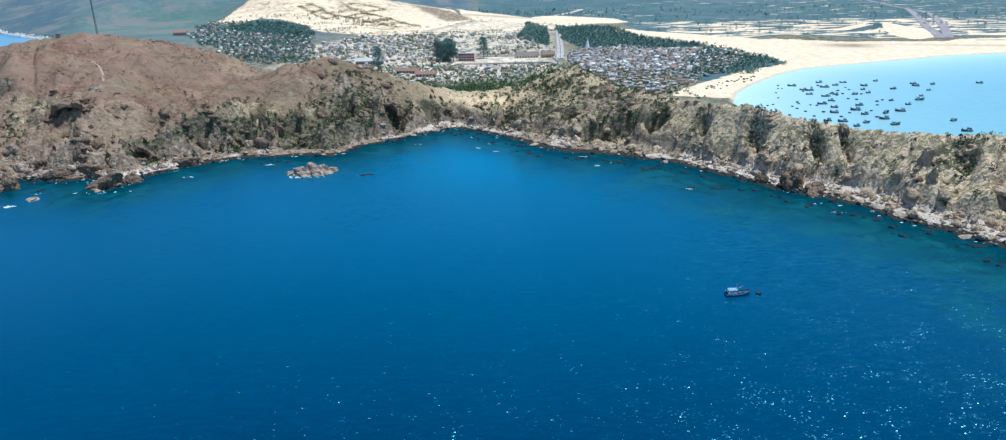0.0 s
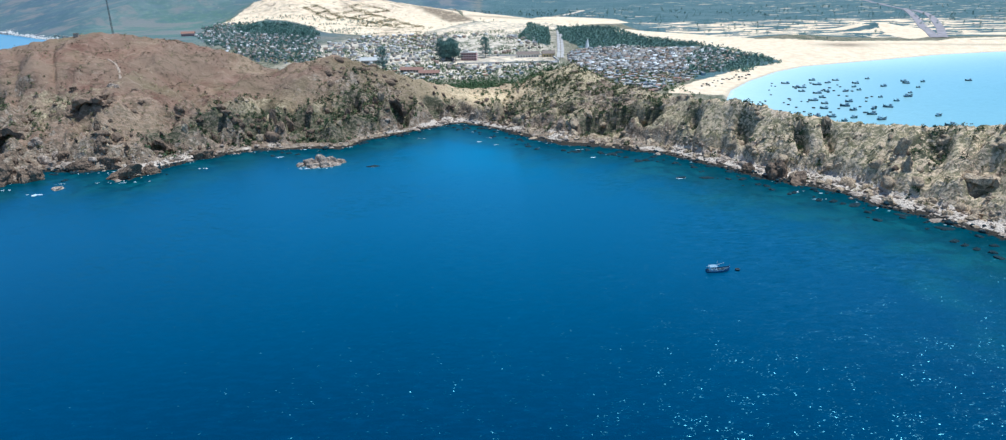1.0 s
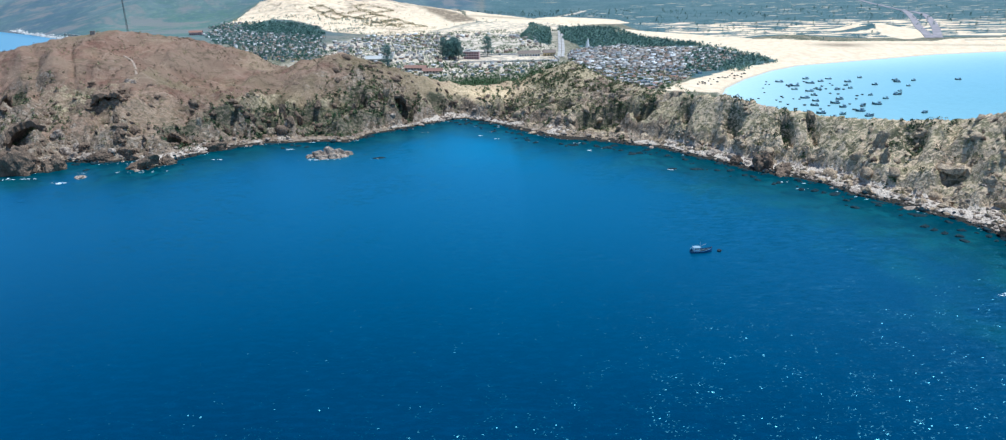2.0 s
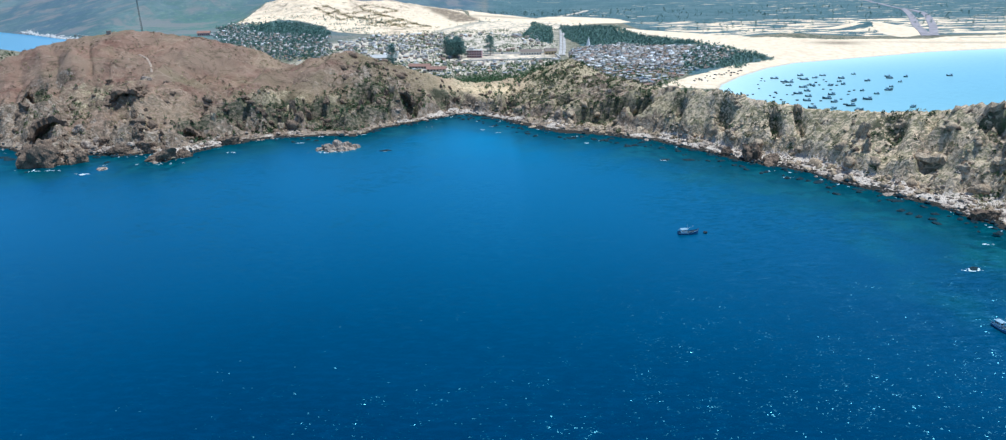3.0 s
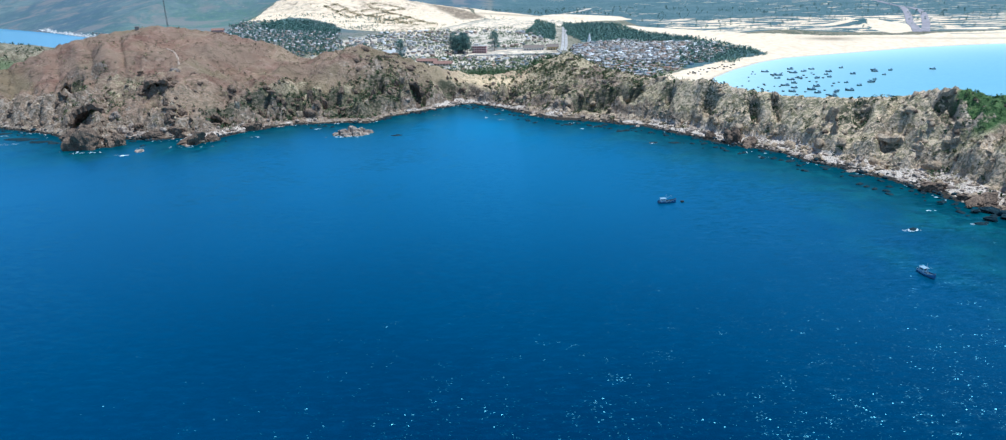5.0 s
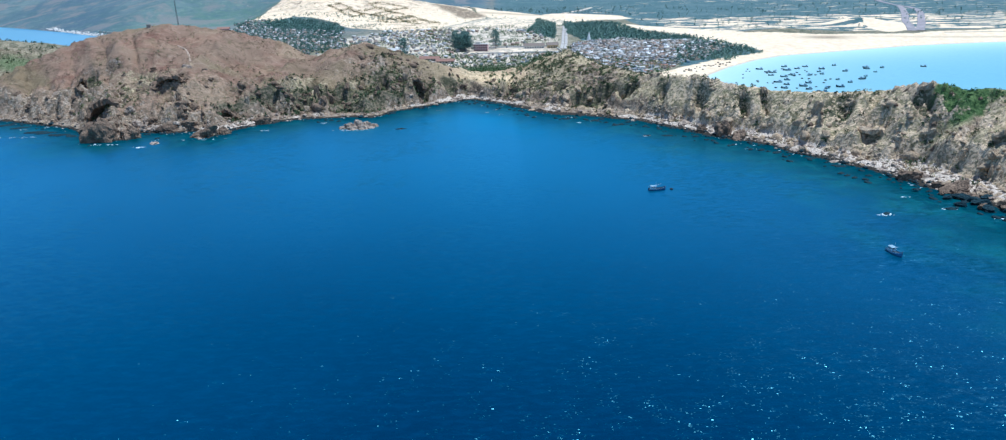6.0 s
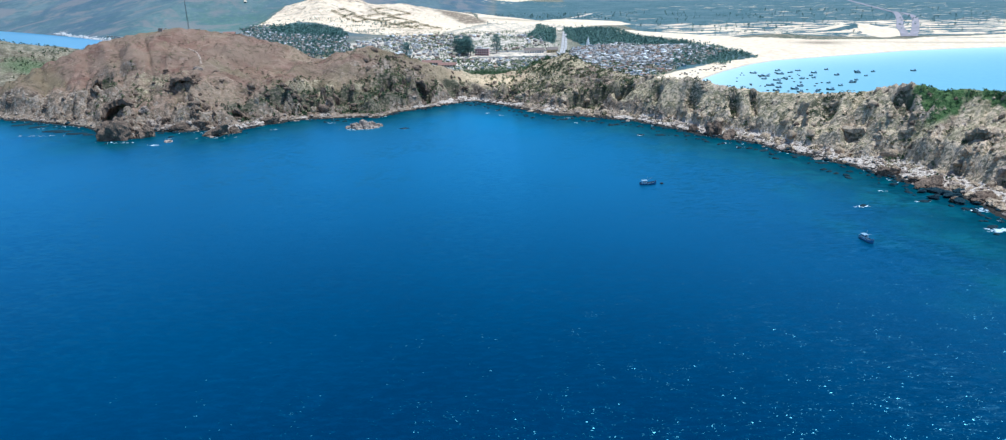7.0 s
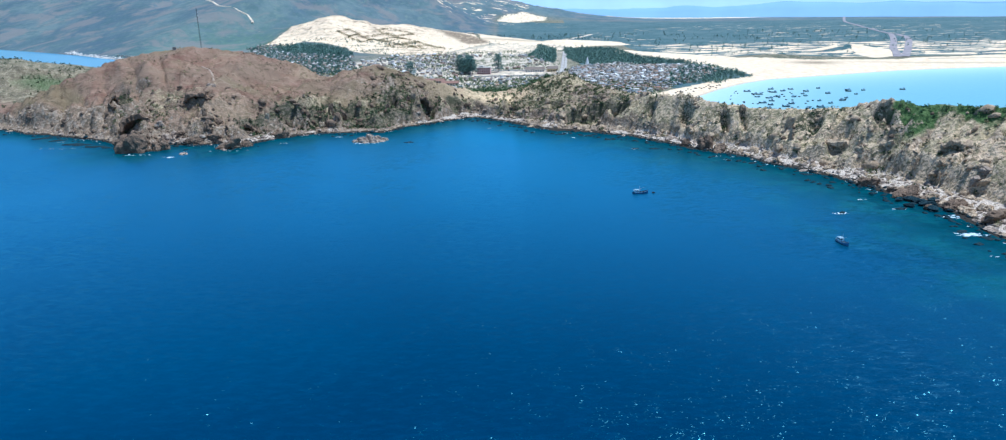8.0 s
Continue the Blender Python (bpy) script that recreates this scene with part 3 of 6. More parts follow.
M_GROUND, M_SEA = ground_material(), sea_material()
M_ROCK = rock_material("cliff_rock", (0.350, 0.258, 0.172), (0.69, 0.535, 0.375), (0.150, 0.118, 0.090))
M_PALE_ROCK = rock_material("bleached_rock", (0.275, 0.212, 0.165), (0.56, 0.455, 0.37), (0.135, 0.108, 0.086))
# foam-like white, for stones that stand in for surf
M_SURF_WHITE = rock_material("surf_white_rock", (0.48, 0.46, 0.44), (0.80, 0.79, 0.77), (0.30, 0.28, 0.26))
M_WET_ROCK = rock_material("wet_rock", (0.005, 0.026, 0.038), (0.018, 0.052, 0.068), (0.004, 0.018, 0.026))
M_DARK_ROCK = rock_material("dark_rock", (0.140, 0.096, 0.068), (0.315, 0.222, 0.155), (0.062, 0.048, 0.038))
M_SCRUB = leaf_material("dry_scrub_leaves", (0.115, 0.108, 0.052), (0.385, 0.325, 0.178))
M_GREEN = leaf_material("green_leaves", (0.020, 0.044, 0.022), (0.080, 0.118, 0.052))
M_STRAW = leaf_material("dry_grass_tufts", (0.30, 0.245, 0.155), (0.52, 0.44, 0.30))
# woodland green shifted to pale blue-green for distance haze
M_PINE = leaf_material("woodland_leaves", (0.090, 0.165, 0.150), (0.160, 0.245, 0.215))
M_ROOFS = roof_material("village_roofs")

# ---- ground sheet and sea ----
def axis(stops, step, low, high, grow_low, grow_high):
    """Coordinates with an even step between two stops, widening outside them."""
    a, b = stops
    mid = list(np.arange(a, b + step, step))
    up, d = [mid[-1]], step
    while up[-1] < high:
        d = min(d * grow_high, 40)
        up.append(up[-1] + d)
    down, d = [mid[0]], step
    while down[-1] > low:
        d = min(d * grow_low, 60)
        down.append(down[-1] - d)
    return np.array(down[:0:-1] + mid + up[1:])


def mesh_from(name, co, faces):
    """A mesh from arrays: faces all of one corner count."""
    me = bpy.data.meshes.new(name)
    co, faces = np.asarray(co, np.float32), np.asarray(faces, np.int32)
    me.vertices.add(len(co))
    me.vertices.foreach_set("co", co.ravel())
    me.loops.add(faces.size)
    me.loops.foreach_set("vertex_index", faces.ravel())
    me.polygons.add(len(faces))
    me.polygons.foreach_set("loop_start", np.arange(0, faces.size, faces.shape[1], dtype=np.int32))
    me.update(calc_edges=True)
    return me


def sheet(name, xs, ys, z, material):
    X, Y = np.meshgrid(xs, ys)
    i = np.arange(X.size).reshape(X.shape)
    quads = np.stack([i[:-1, :-1], i[:-1, 1:], i[1:, 1:], i[1:, :-1]], -1).reshape(-1, 4)
    me = mesh_from(name, np.stack([X, Y, z], -1).reshape(-1, 3), quads)
    me.polygons.foreach_set("use_smooth", np.ones(len(quads), bool))
    me.materials.append(material)
    return new(name, me)


def give(ob, name, values):
    ob.data.attributes.new(name, "FLOAT", "POINT").data.foreach_set("value", np.asarray(values, np.float32).ravel())


# regions of the plain
DUNE = [(-640, 1840), (-620, 2060), (-480, 2150), (-380, 2150), (-240, 2150), (-140, 2050), (-50, 1860), (-25, 1777),
        (-117, 1548), (-141, 1329), (-193, 1388), (-265, 1474), (-336, 1527), (-401, 1685), (-487, 1756), (-547, 1782),
        (-588, 1735), (-660, 1760)]
STRIP = [(-134, 2300), (11, 1900), (140, 1850), (205, 1960), (338, 1830), (370, 1690), (204, 1559), (144, 1621), (48, 1790), (-45, 1850)]
PLATEAU = [(280, 1532), (339, 1432), (410, 1358), (491, 1217), (610, 1188), (798, 1183), (1047, 1233), (2500, 1400), (2500, 900),
           (285, 700), (200, 735), (262, 808), (334, 895), (438, 988), (423, 1010), (383, 1065), (387, 1165), (311, 1290), (275, 1403)]
WHITE_DUNE = [(756, 1200), (770, 1290), (800, 1400), (860, 1430), (880, 1370), (850, 1240)]
VILLAGE_EAST = [(126, 1058), (156, 1119), (236, 1165), (381, 1099), (405, 1025), (314, 894), (240, 800), (190, 730), (165, 780), (135, 960)]
WOOD_EAST = [(150, 1280), (172, 1562), (280, 1532), (311, 1290), (387, 1165), (277, 1125), (170, 1160)]
WOOD_ROAD = [(111, 1640), (148, 1540), (120, 1196), (70, 1320)]
WOOD_SHORE = [(440, 976), (388, 938), (326, 846), (282, 804), (266, 830), (276, 889), (300, 989), (342, 1090), (388, 1150), (408, 1092)]
VILLAGE_WEST = [(-690, 1800), (-616, 1760), (-543, 1608), (-430, 1475), (-331, 1417), (-279, 1180), (-255, 1040), (-340, 1010),
                (-480, 1240), (-560, 1420), (-640, 1620)]
WOOD_WEST = [(-614, 1756), (-508, 1745), (-416, 1680), (-325, 1420), (-370, 1430), (-430, 1470), (-548, 1608)]
TOWN = [(-300, 1250), (-227, 1420), (100, 1400), (110, 1100), (111, 960), (40, 860), (-150, 850), (-280, 980)]
COURT = [(-42, 1000), (-28, 1074), (108, 1078), (114, 1008), (-33, 985)]


# dark ravine scrub and painted shade of cliffs and hollows: x, y, radii
SCRUB_SHADES = [(-240, 482, 15, 10), (-224, 497, 17, 12), (-244, 492, 13, 11), (-209, 520, 24, 15), (-181, 531, 11, 15), (-150, 540, 15, 20), (-110, 580, 18, 24), (-78, 580, 17, 17), (-46, 606, 11, 9),
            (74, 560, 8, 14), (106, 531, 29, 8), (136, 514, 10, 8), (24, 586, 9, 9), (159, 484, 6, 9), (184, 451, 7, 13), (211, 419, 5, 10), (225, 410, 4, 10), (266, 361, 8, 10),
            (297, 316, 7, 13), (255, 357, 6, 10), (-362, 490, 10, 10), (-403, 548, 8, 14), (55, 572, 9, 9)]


def region(x, y, ring, wobble=16.0, scale=60.0, seed=90):
    wx = x + wobble * 2 * (fbm(x / scale, y / scale, seed, 3) - 0.5)
    wy = y + wobble * 2 * (fbm(x / scale, y / scale, seed + 7, 3) - 0.5)
    return inside(wx, wy, ring)


def soft(x, y, ring, width, wobble=14.0):
    """1 well inside a region, 0 well outside, with a wavering edge."""
    wx = x + wobble * 2 * (fbm(x / 60, y / 60, 90, 3) - 0.5)
    wy = y + wobble * 2 * (fbm(x / 60, y / 60, 97, 3) - 0.5)
    d = line_distance(wx, wy, ring + ring[:1])
    return smooth(-width, width, np.where(inside(wx, wy, ring), d, -d))


FAR_DUNE = [(-20, 3250), (60, 3210), (240, 3380), (275, 3540), (120, 3580), (10, 3420)]
# second ring: the lagoon's bright water, laid in as pale sand colour
LAGOON_STRIP = [(650, 4080), (1400, 4040), (2100, 4120), (2100, 4330), (650, 4330)]
DUSTY = [(-230, 1180), (-170, 1330), (-120, 1540), (-20, 1790), (110, 1790), (200, 1560), (140, 1430), (122, 1090), (-60, 1090)]
gx, gy = axis((-560, 400), 1.6, -4700, 4700, 1.03, 1.025), axis((150, 700), 1.6, 100, 4850, 1.06, 1.011)
GX, GY = np.meshgrid(gx, gy)
L = land(GX, GY)
Z = L["z"]
ground = sheet("ground", gx, gy, Z, M_GROUND)
tagged(ground, "dry brown headlands, pale sand dunes and wooded plain", "ground", kind="structure")
zy, zx = np.gradient(Z, gy, gx)
steep = np.hypot(zx, zy)
head = (L["crest"] < 190) | L["front"]
plain = smooth(95, 150, L["crest"]) * ~L["front"]
sand = np.maximum.reduce([soft(GX, GY, DUNE, 22), soft(GX, GY, STRIP, 14), soft(GX, GY, PLATEAU, 9), soft(GX, GY, WHITE_DUNE, 10), 0.62 * soft(GX, GY, FAR_DUNE, 25), 0.8 * soft(GX, GY, LAGOON_STRIP, 30), bump(GX, GY, 5, 1812, 75, 34, -20)])
dry = region(GX, GY, COURT, 3, 30)
wood = np.maximum.reduce([soft(GX, GY, ring, 8) for ring in (WOOD_EAST, WOOD_ROAD, WOOD_WEST, WOOD_SHORE)])
wood = np.maximum(wood, smooth(1215, 1245, GY) * smooth(320, 345, GX) * 1.0)
wood = np.maximum(wood, smooth(1740, 1800, GY) * smooth(-80, -30, GX) * smooth(3400, 3200, GY)) * (1 - sand)
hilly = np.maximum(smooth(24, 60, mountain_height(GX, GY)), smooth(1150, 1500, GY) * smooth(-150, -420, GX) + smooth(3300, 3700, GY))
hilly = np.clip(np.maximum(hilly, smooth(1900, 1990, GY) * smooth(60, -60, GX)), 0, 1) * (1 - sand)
# sand lots between the woods of the plain
far = 1.0 * smooth(1215, 1260, GY) * smooth(1750, 1550, GY) * smooth(330, 420, GX) + 0.36 * smooth(1550, 1700, GY) * smooth(180, 300, GX) * smooth(3600, 2600, GY)
far = np.maximum(far, 0.5 * smooth(2600, 2900, GY) * smooth(-420, -250, GX) * smooth(500, 300, GX))
give(ground, "far", np.clip(far, 0, 1) * (1 - sand) * np.maximum(smooth(0.34, 0.54, fbm(GX / 330, GY / 420, 105, 3)), smooth(1950, 1600, GY)))
crust = smooth(10, 40, dune_height(GX, GY)) * (GX < 0)
give(ground, "crust", np.clip(crust, 0, 1))
heath = soft(GX, GY, [(-190, 1950), (-150, 1985), (-20, 1815), (-40, 1775), (-75, 1765)], 12) + 0.8 * bump(GX, GY, -520, 1985, 70, 45) + 0.7 * bump(GX, GY, -250, 1985, 110, 18, -8)
heath = heath + 0.9 * bump(GX, GY, 612, 1140, 42, 26) + 0.5 * bump(GX, GY, 900, 1150, 240, 7)
heath = heath + 0.75 * bump(GX, GY, 40, 1850, 130, 14, -8) + 0.7 * soft(GX, GY, [(-330, 1540), (-200, 1400), (-130, 1560), (-180, 1640), (-280, 1640)], 40) * smooth(0.44, 0.6, fbm(GX / 30, GY / 22, 295, 3))
give(ground, "heath", np.clip(heath, 0, 1))
give(ground, "dusty", np.clip(0.9 * np.maximum(soft(GX, GY, TOWN, 30), soft(GX, GY, DUSTY, 40)) + 0.45 * inside(GX, GY, VILLAGE_EAST), 0, 0.9))
dusty = 0.52 * soft(GX, GY, DUSTY, 40) * smooth(1150, 1500, GY) + 0.45 * dry
dusty = np.maximum(dusty, 0.75 * bump(GX, GY, -935, 1525, 45, 45))
give(ground, "sand", np.clip(np.maximum(sand, np.minimum(dusty, 0.85)), 0, 1))
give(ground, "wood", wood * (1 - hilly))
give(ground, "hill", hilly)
give(ground, "foothill", np.clip(1.2 * bump(GX, GY, -720, 1700, 260, 330), 0, 1))
give(ground, "damp", smooth(-7, -1, L["bay"]) * (GY > 640) * 0.6)
n_a, n_b = fbm(GX / 40, GY / 40, 131, 4), fbm(GX / 15, GY / 15, 135, 3)
right = smooth(20, 110, GX)
rocky = smooth(1.0, 1.6, steep + 0.7 * (n_b - 0.5)) * smooth(6, 20, L["ds"]) * head
rocky = np.maximum(rocky, L["front"] * (1 - smooth(0.05, 0.16, L["u"] + 0.2 * (n_a - 0.5))) * (L["ds"] > 2) * 0.9)
west = smooth(-330, -370, GX)
rocky = rocky * np.clip(right + 1 - smooth(0.08 + 0.15 * west, 0.2 + 0.35 * west, L["u"]), 0.15, 1)
rocky = np.maximum(rocky, west * L["front"] * (1 - smooth(0.15, 0.4, L["u"] + 0.3 * (n_a - 0.5))) * (L["ds"] > 1.5))
rocky = rocky * (1 - 0.5 * right * smooth(0.08, 0.2, L["u"]))
rocky = np.maximum(rocky, right * smooth(0.56, 0.68, n_b) * L["front"] * 0.8)
bluffs = bump(GX, GY, -105, 585, 62, 45) + bump(GX, GY, 100, 555, 50, 45) + 0.7 * bump(GX, GY, -380, 500, 60, 40)
rocky = np.maximum(rocky, np.clip(bluffs, 0, 1) * L["front"] * smooth(0.42, 0.56, n_b) * (L["ds"] > 3))
give(ground, "slab", np.clip(np.maximum(smooth(115, 185, GX), np.maximum(0.9 * bluffs * L["front"], 0.6 * L["front"] * (1 - smooth(0.2, 0.5, L["u"])))), 0, 1) * head)
give(ground, "rock", rocky)
low_slope = L["front"] * (1 - smooth(0.22, 0.62, L["u"] + 0.3 * (n_a - 0.5)))
scrub = np.clip(low_slope * smooth(-250, -190, GX) * 0.5 + right * 0.62 * L["front"] + 0.34 * right, 0, 1) * head
scrub = np.maximum(scrub, 0.55 * smooth(-70, -10, GX) * head)
scrub = np.maximum(scrub, 0.42 * bump(GX, GY, -345, 530, 75, 55) * head)
scrub = np.maximum(scrub, 0.40 * smooth(700, 760, GY) * (GX < -420) * (GY < 1000))
# one mask for ravine scrub and for shade painted on the cliffs
thick = sum(bump(GX, GY, a, b, c, d) for a, b, c, d in SCRUB_SHADES) + 0.55 * bump(GX, GY, 78, 625, 34, 34) * smooth(0.42, 0.58, n_b)
give(ground, "scrub_shade", np.clip(thick * (0.7 + 0.6 * n_b) + 1.1 * L["groove"] * smooth(-290, -230, GX) * (1 - 0.7 * right) * np.maximum(low_slope, 0.4), 0, 1) * head)
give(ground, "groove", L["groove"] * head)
give(ground, "scrub", scrub * (1 - 0.95 * bump(GX, GY, 10, 640, 28, 42)))
give(ground, "west_tone", 1 - smooth(115, 185, GX))
give(ground, "straw", np.clip(right * 0.85 * smooth(0.36, 0.52, n_b) + smooth(0.52, 0.66, n_a) * 0.18 * smooth(-480, -150, GX) + 1.2 * bump(GX, GY, 5, 635, 38, 45) + bump(GX, GY, 303, 291, 12, 16), 0, 1) * head)
lush = 1.1 * bump(GX, GY, 314, 302, 13, 14) + 1.1 * bump(GX, GY, 345, 269, 27, 8, -50) + 0.8 * bump(GX, GY, 20, 740, 110, 46)
lush = lush + 0.65 * bump(GX, GY, -640, 800, 90, 40) + 0.7 * bump(GX, GY, 300, 385, 30, 14)
lush = lush + 0.42 * smooth(0.48, 0.6, fbm(GX / 20, GY / 20, 301, 3)) * smooth(235, 285, GX) * smooth(340, 300, GY) * L["front"] * smooth(0.12, 0.3, L["u"])
give(ground, "lush", np.clip(lush, 0, 1))
give(ground, "plain", plain * (1 - 0.6 * dry) * (1 - np.clip(lush, 0, 1)))
shelf = L["front"] * (1 - smooth(0.95, 1.35, L["ds"] / L["shelf"] + 0.5 * (n_b - 0.5))) * smooth(1.0, 4.5, L["ds"])
shelf = shelf * (1 - smooth(4.0, 6.5, Z + 2 * (n_b - 0.5)))
shelf = shelf * np.maximum(smooth(0.40, 0.56, fbm(GX / 36, GY / 36, 141, 3)), np.maximum(smooth(120, 170, GX), 1.2 * bump(GX, GY, -10, 585, 75, 40)))
give(ground, "shelf", shelf * (0.12 + 0.48 * smooth(-330, -300, GX) + 0.4 * smooth(-260, -60, GX)))
give(ground, "wet", (1 - smooth(0.5, 1.5, Z + 1.2 * (n_b - 0.5))) * (L["cove"] > -16) * (L["cove"] < 40))

wx = axis((-620, 720), 8.0, -4700, 4700, 1.06, 1.06)
wy = axis((-240, 1120), 8.0, -4200, 4850, 1.08, 1.06)
WX, WY = np.meshgrid(wx, wy)
sea = sheet("water", wx, wy, np.zeros(WX.shape), M_SEA)
tagged(sea, "deep blue rippled sea with turquoise shallows", "sea", kind="structure")
SL = land(WX, WY)
in_bay = SL["bay"] > 0
give(sea, "bay", smooth(-12, 4, SL["bay"]))
give(sea, "bay_shallow", np.exp(-np.maximum(SL["bay"], 0) / 110) * smooth(430, 720, WY))
give(sea, "inlet", smooth(-10, 5, SL["inlet"]) * (WY > 900))
give(sea, "near", np.exp(-np.maximum(SL["cove"], 0) / np.where(WX > 20, 75, 52)) * (SL["cove"] > -20) * ~in_bay)
# pale cove head, plus a broad lobe standing in for sky sheen
give(sea, "cove", np.clip(0.55 * bump(WX, WY, -5, 485, 70, 70) + 0.40 * bump(WX, WY, 0, 400, 420, 190), 0, 1))

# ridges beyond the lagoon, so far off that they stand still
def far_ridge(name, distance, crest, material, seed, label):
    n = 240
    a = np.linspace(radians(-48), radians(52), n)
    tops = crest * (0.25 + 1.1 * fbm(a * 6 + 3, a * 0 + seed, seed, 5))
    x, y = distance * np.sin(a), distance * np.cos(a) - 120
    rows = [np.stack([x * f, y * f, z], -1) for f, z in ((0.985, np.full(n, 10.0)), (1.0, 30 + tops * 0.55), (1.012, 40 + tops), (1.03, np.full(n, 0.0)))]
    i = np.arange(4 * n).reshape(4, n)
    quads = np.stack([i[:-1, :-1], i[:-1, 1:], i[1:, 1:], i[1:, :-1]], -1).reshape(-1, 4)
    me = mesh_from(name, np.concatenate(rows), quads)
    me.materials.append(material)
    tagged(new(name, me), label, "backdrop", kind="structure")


# emission paints the brightness of hazy air onto the backdrop
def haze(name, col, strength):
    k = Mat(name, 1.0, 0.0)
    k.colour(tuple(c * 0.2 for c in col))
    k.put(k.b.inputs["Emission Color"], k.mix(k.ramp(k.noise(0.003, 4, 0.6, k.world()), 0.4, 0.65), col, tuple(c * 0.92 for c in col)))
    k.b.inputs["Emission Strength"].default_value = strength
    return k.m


far_ridge("backdrop_ridge", 4560, 95, haze("far_hills_in_haze", (0.27, 0.45, 0.72), 0.85), 7, "pale blue distant mountain ridge beyond the plain")
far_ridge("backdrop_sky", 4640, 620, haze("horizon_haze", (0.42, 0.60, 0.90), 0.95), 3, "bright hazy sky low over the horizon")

# ---- things: helpers ----
def part(name, bm, material, parent=None, label="", smooth_shade=False):
    """Links a bmesh as one mesh object under a thing or a part."""
    me = bpy.data.meshes.new(name)
    bm.normal_update()
    bm.to_mesh(me)
    bm.free()
    me.materials.append(material)
    if smooth_shade:
        me.polygons.foreach_set("use_smooth", np.ones(len(me.polygons), bool))
    ob = new(name, me)
    ob.parent = parent
    return tagged(ob, label) if label else ob


def height_at(x, y):
    return float(land(np.array([float(x)]), np.array([float(y)]))["z"][0])


def crag_mesh(name, seed, detail, material, flat=0.75, rough=0.34, facets=5):
    """An angular block of rock about 2 m across, cut by a few planes and broken up by noise."""
    rnd = random.Random(seed)
    bm = bmesh.new()
    bmesh.ops.create_icosphere(bm, subdivisions=detail, radius=1.0)
    planes = [(Vector((rnd.uniform(-1, 1), rnd.uniform(-1, 1), rnd.uniform(-0.4, 1))).normalized(), rnd.uniform(0.45, 0.8)) for _ in range(facets + 3)]
    shift = Vector((seed * 7.7, seed * 3.1, seed * 1.3))
    for v in bm.verts:
        p = v.co.copy()
        for n, d in planes:
            over = p.dot(n) - d
            if over > 0:
                p -= n * over * 0.85
        f = noise.fractal(p * 1.3 + shift, 1.0, 2.1, 4) * rough + noise.fractal(p * 4.5 + shift, 0.9, 2.1, 2) * rough * 0.3
        p *= 1 + f
        v.co = Vector((p.x, p.y, p.z * flat))
    me = bpy.data.meshes.new(name)
    bm.to_mesh(me)
    bm.free()
    me.materials.append(material)
    return me


def scatter_copy(name, co, faces, places, material, label, category):
    """Many small pieces in one mesh: every place is x, y, z, size along three axes, turn."""
    co, faces, places = np.asarray(co), np.asarray(faces), np.asarray(places)
    c, s = np.cos(places[:, 6]), np.sin(places[:, 6])
    px, py, pz = (co[None, :, i] * places[:, 3 + i, None] for i in range(3))
    out = np.stack([px * c[:, None] - py * s[:, None] + places[:, 0, None], px * s[:, None] + py * c[:, None] + places[:, 1, None],
                    pz + places[:, 2, None]], -1).reshape(-1, 3)
    idx = (faces[None] + (np.arange(len(places)) * len(co))[:, None, None]).reshape(-1, faces.shape[1])
    me = mesh_from(name, out, idx)
    me.materials.append(material)
    return tagged(new(name, me), label, category, kind="stuff")


# ---- rocks of the shore ----
def shore_walk(step, first=(-600, 580), last=(300, 60)):
    """Points along the cove's shore with the way inland."""
    line = [p for p in COVE_SHORE if -620 < p[0] < 320 and p[1] > 60]
    for (ax, ay), (bx, by) in zip(line, line[1:]):
        d = math.hypot(bx - ax, by - ay)
        n = max(1, int(d / step))
        for i in range(n):
            yield ax + (bx - ax) * i / n, ay + (by - ay) * i / n, -(by - ay) / d, (bx - ax) / d


rng = np.random.default_rng(11)
rnd = random.Random(5)
CRAGS = [crag_mesh("rock_crag", s, 4, M_ROCK, 0.95, 0.42, 6) for s in range(1, 7)]
DARK_CRAGS = [crag_mesh("dark_crag", s, 4, M_DARK_ROCK, 0.95, 0.42, 6) for s in (2, 4, 41, 42)]
PALE_CRAGS = [crag_mesh("pale_crag", s, 3, M_PALE_ROCK, 0.9, 0.45, 6) for s in range(11, 15)]
SMALL_CRAGS = [crag_mesh("small_crag", s, 3, m, 0.95, 0.45, 6) for s, m in ((15, M_ROCK), (16, M_PALE_ROCK), (17, M_ROCK), (18, M_ROCK))]
BROWN_CRAGS = [crag_mesh("brown_crag", s, 3, M_DARK_ROCK, 0.95, 0.5, 7) for s in (51, 52, 53)]
STONES = [crag_mesh("boulder", s, 2, m, 0.7, 0.3, 4) for s, m in ((21, M_ROCK), (22, M_PALE_ROCK), (23, M_WET_ROCK), (24, M_PALE_ROCK), (25, M_ROCK), (26, M_WET_ROCK))]


def rock_thing(name, me, x, y, z, sx, sy, sz, turn, label, group, tilt=0.0):
    ob = new(name, me)
    ob.matrix_world = pose(x, y, z, tilt, tilt * 0.6, turn) @ Matrix.Diagonal((sx, sy, sz, 1))
    return tagged(ob, label, "rock", group)


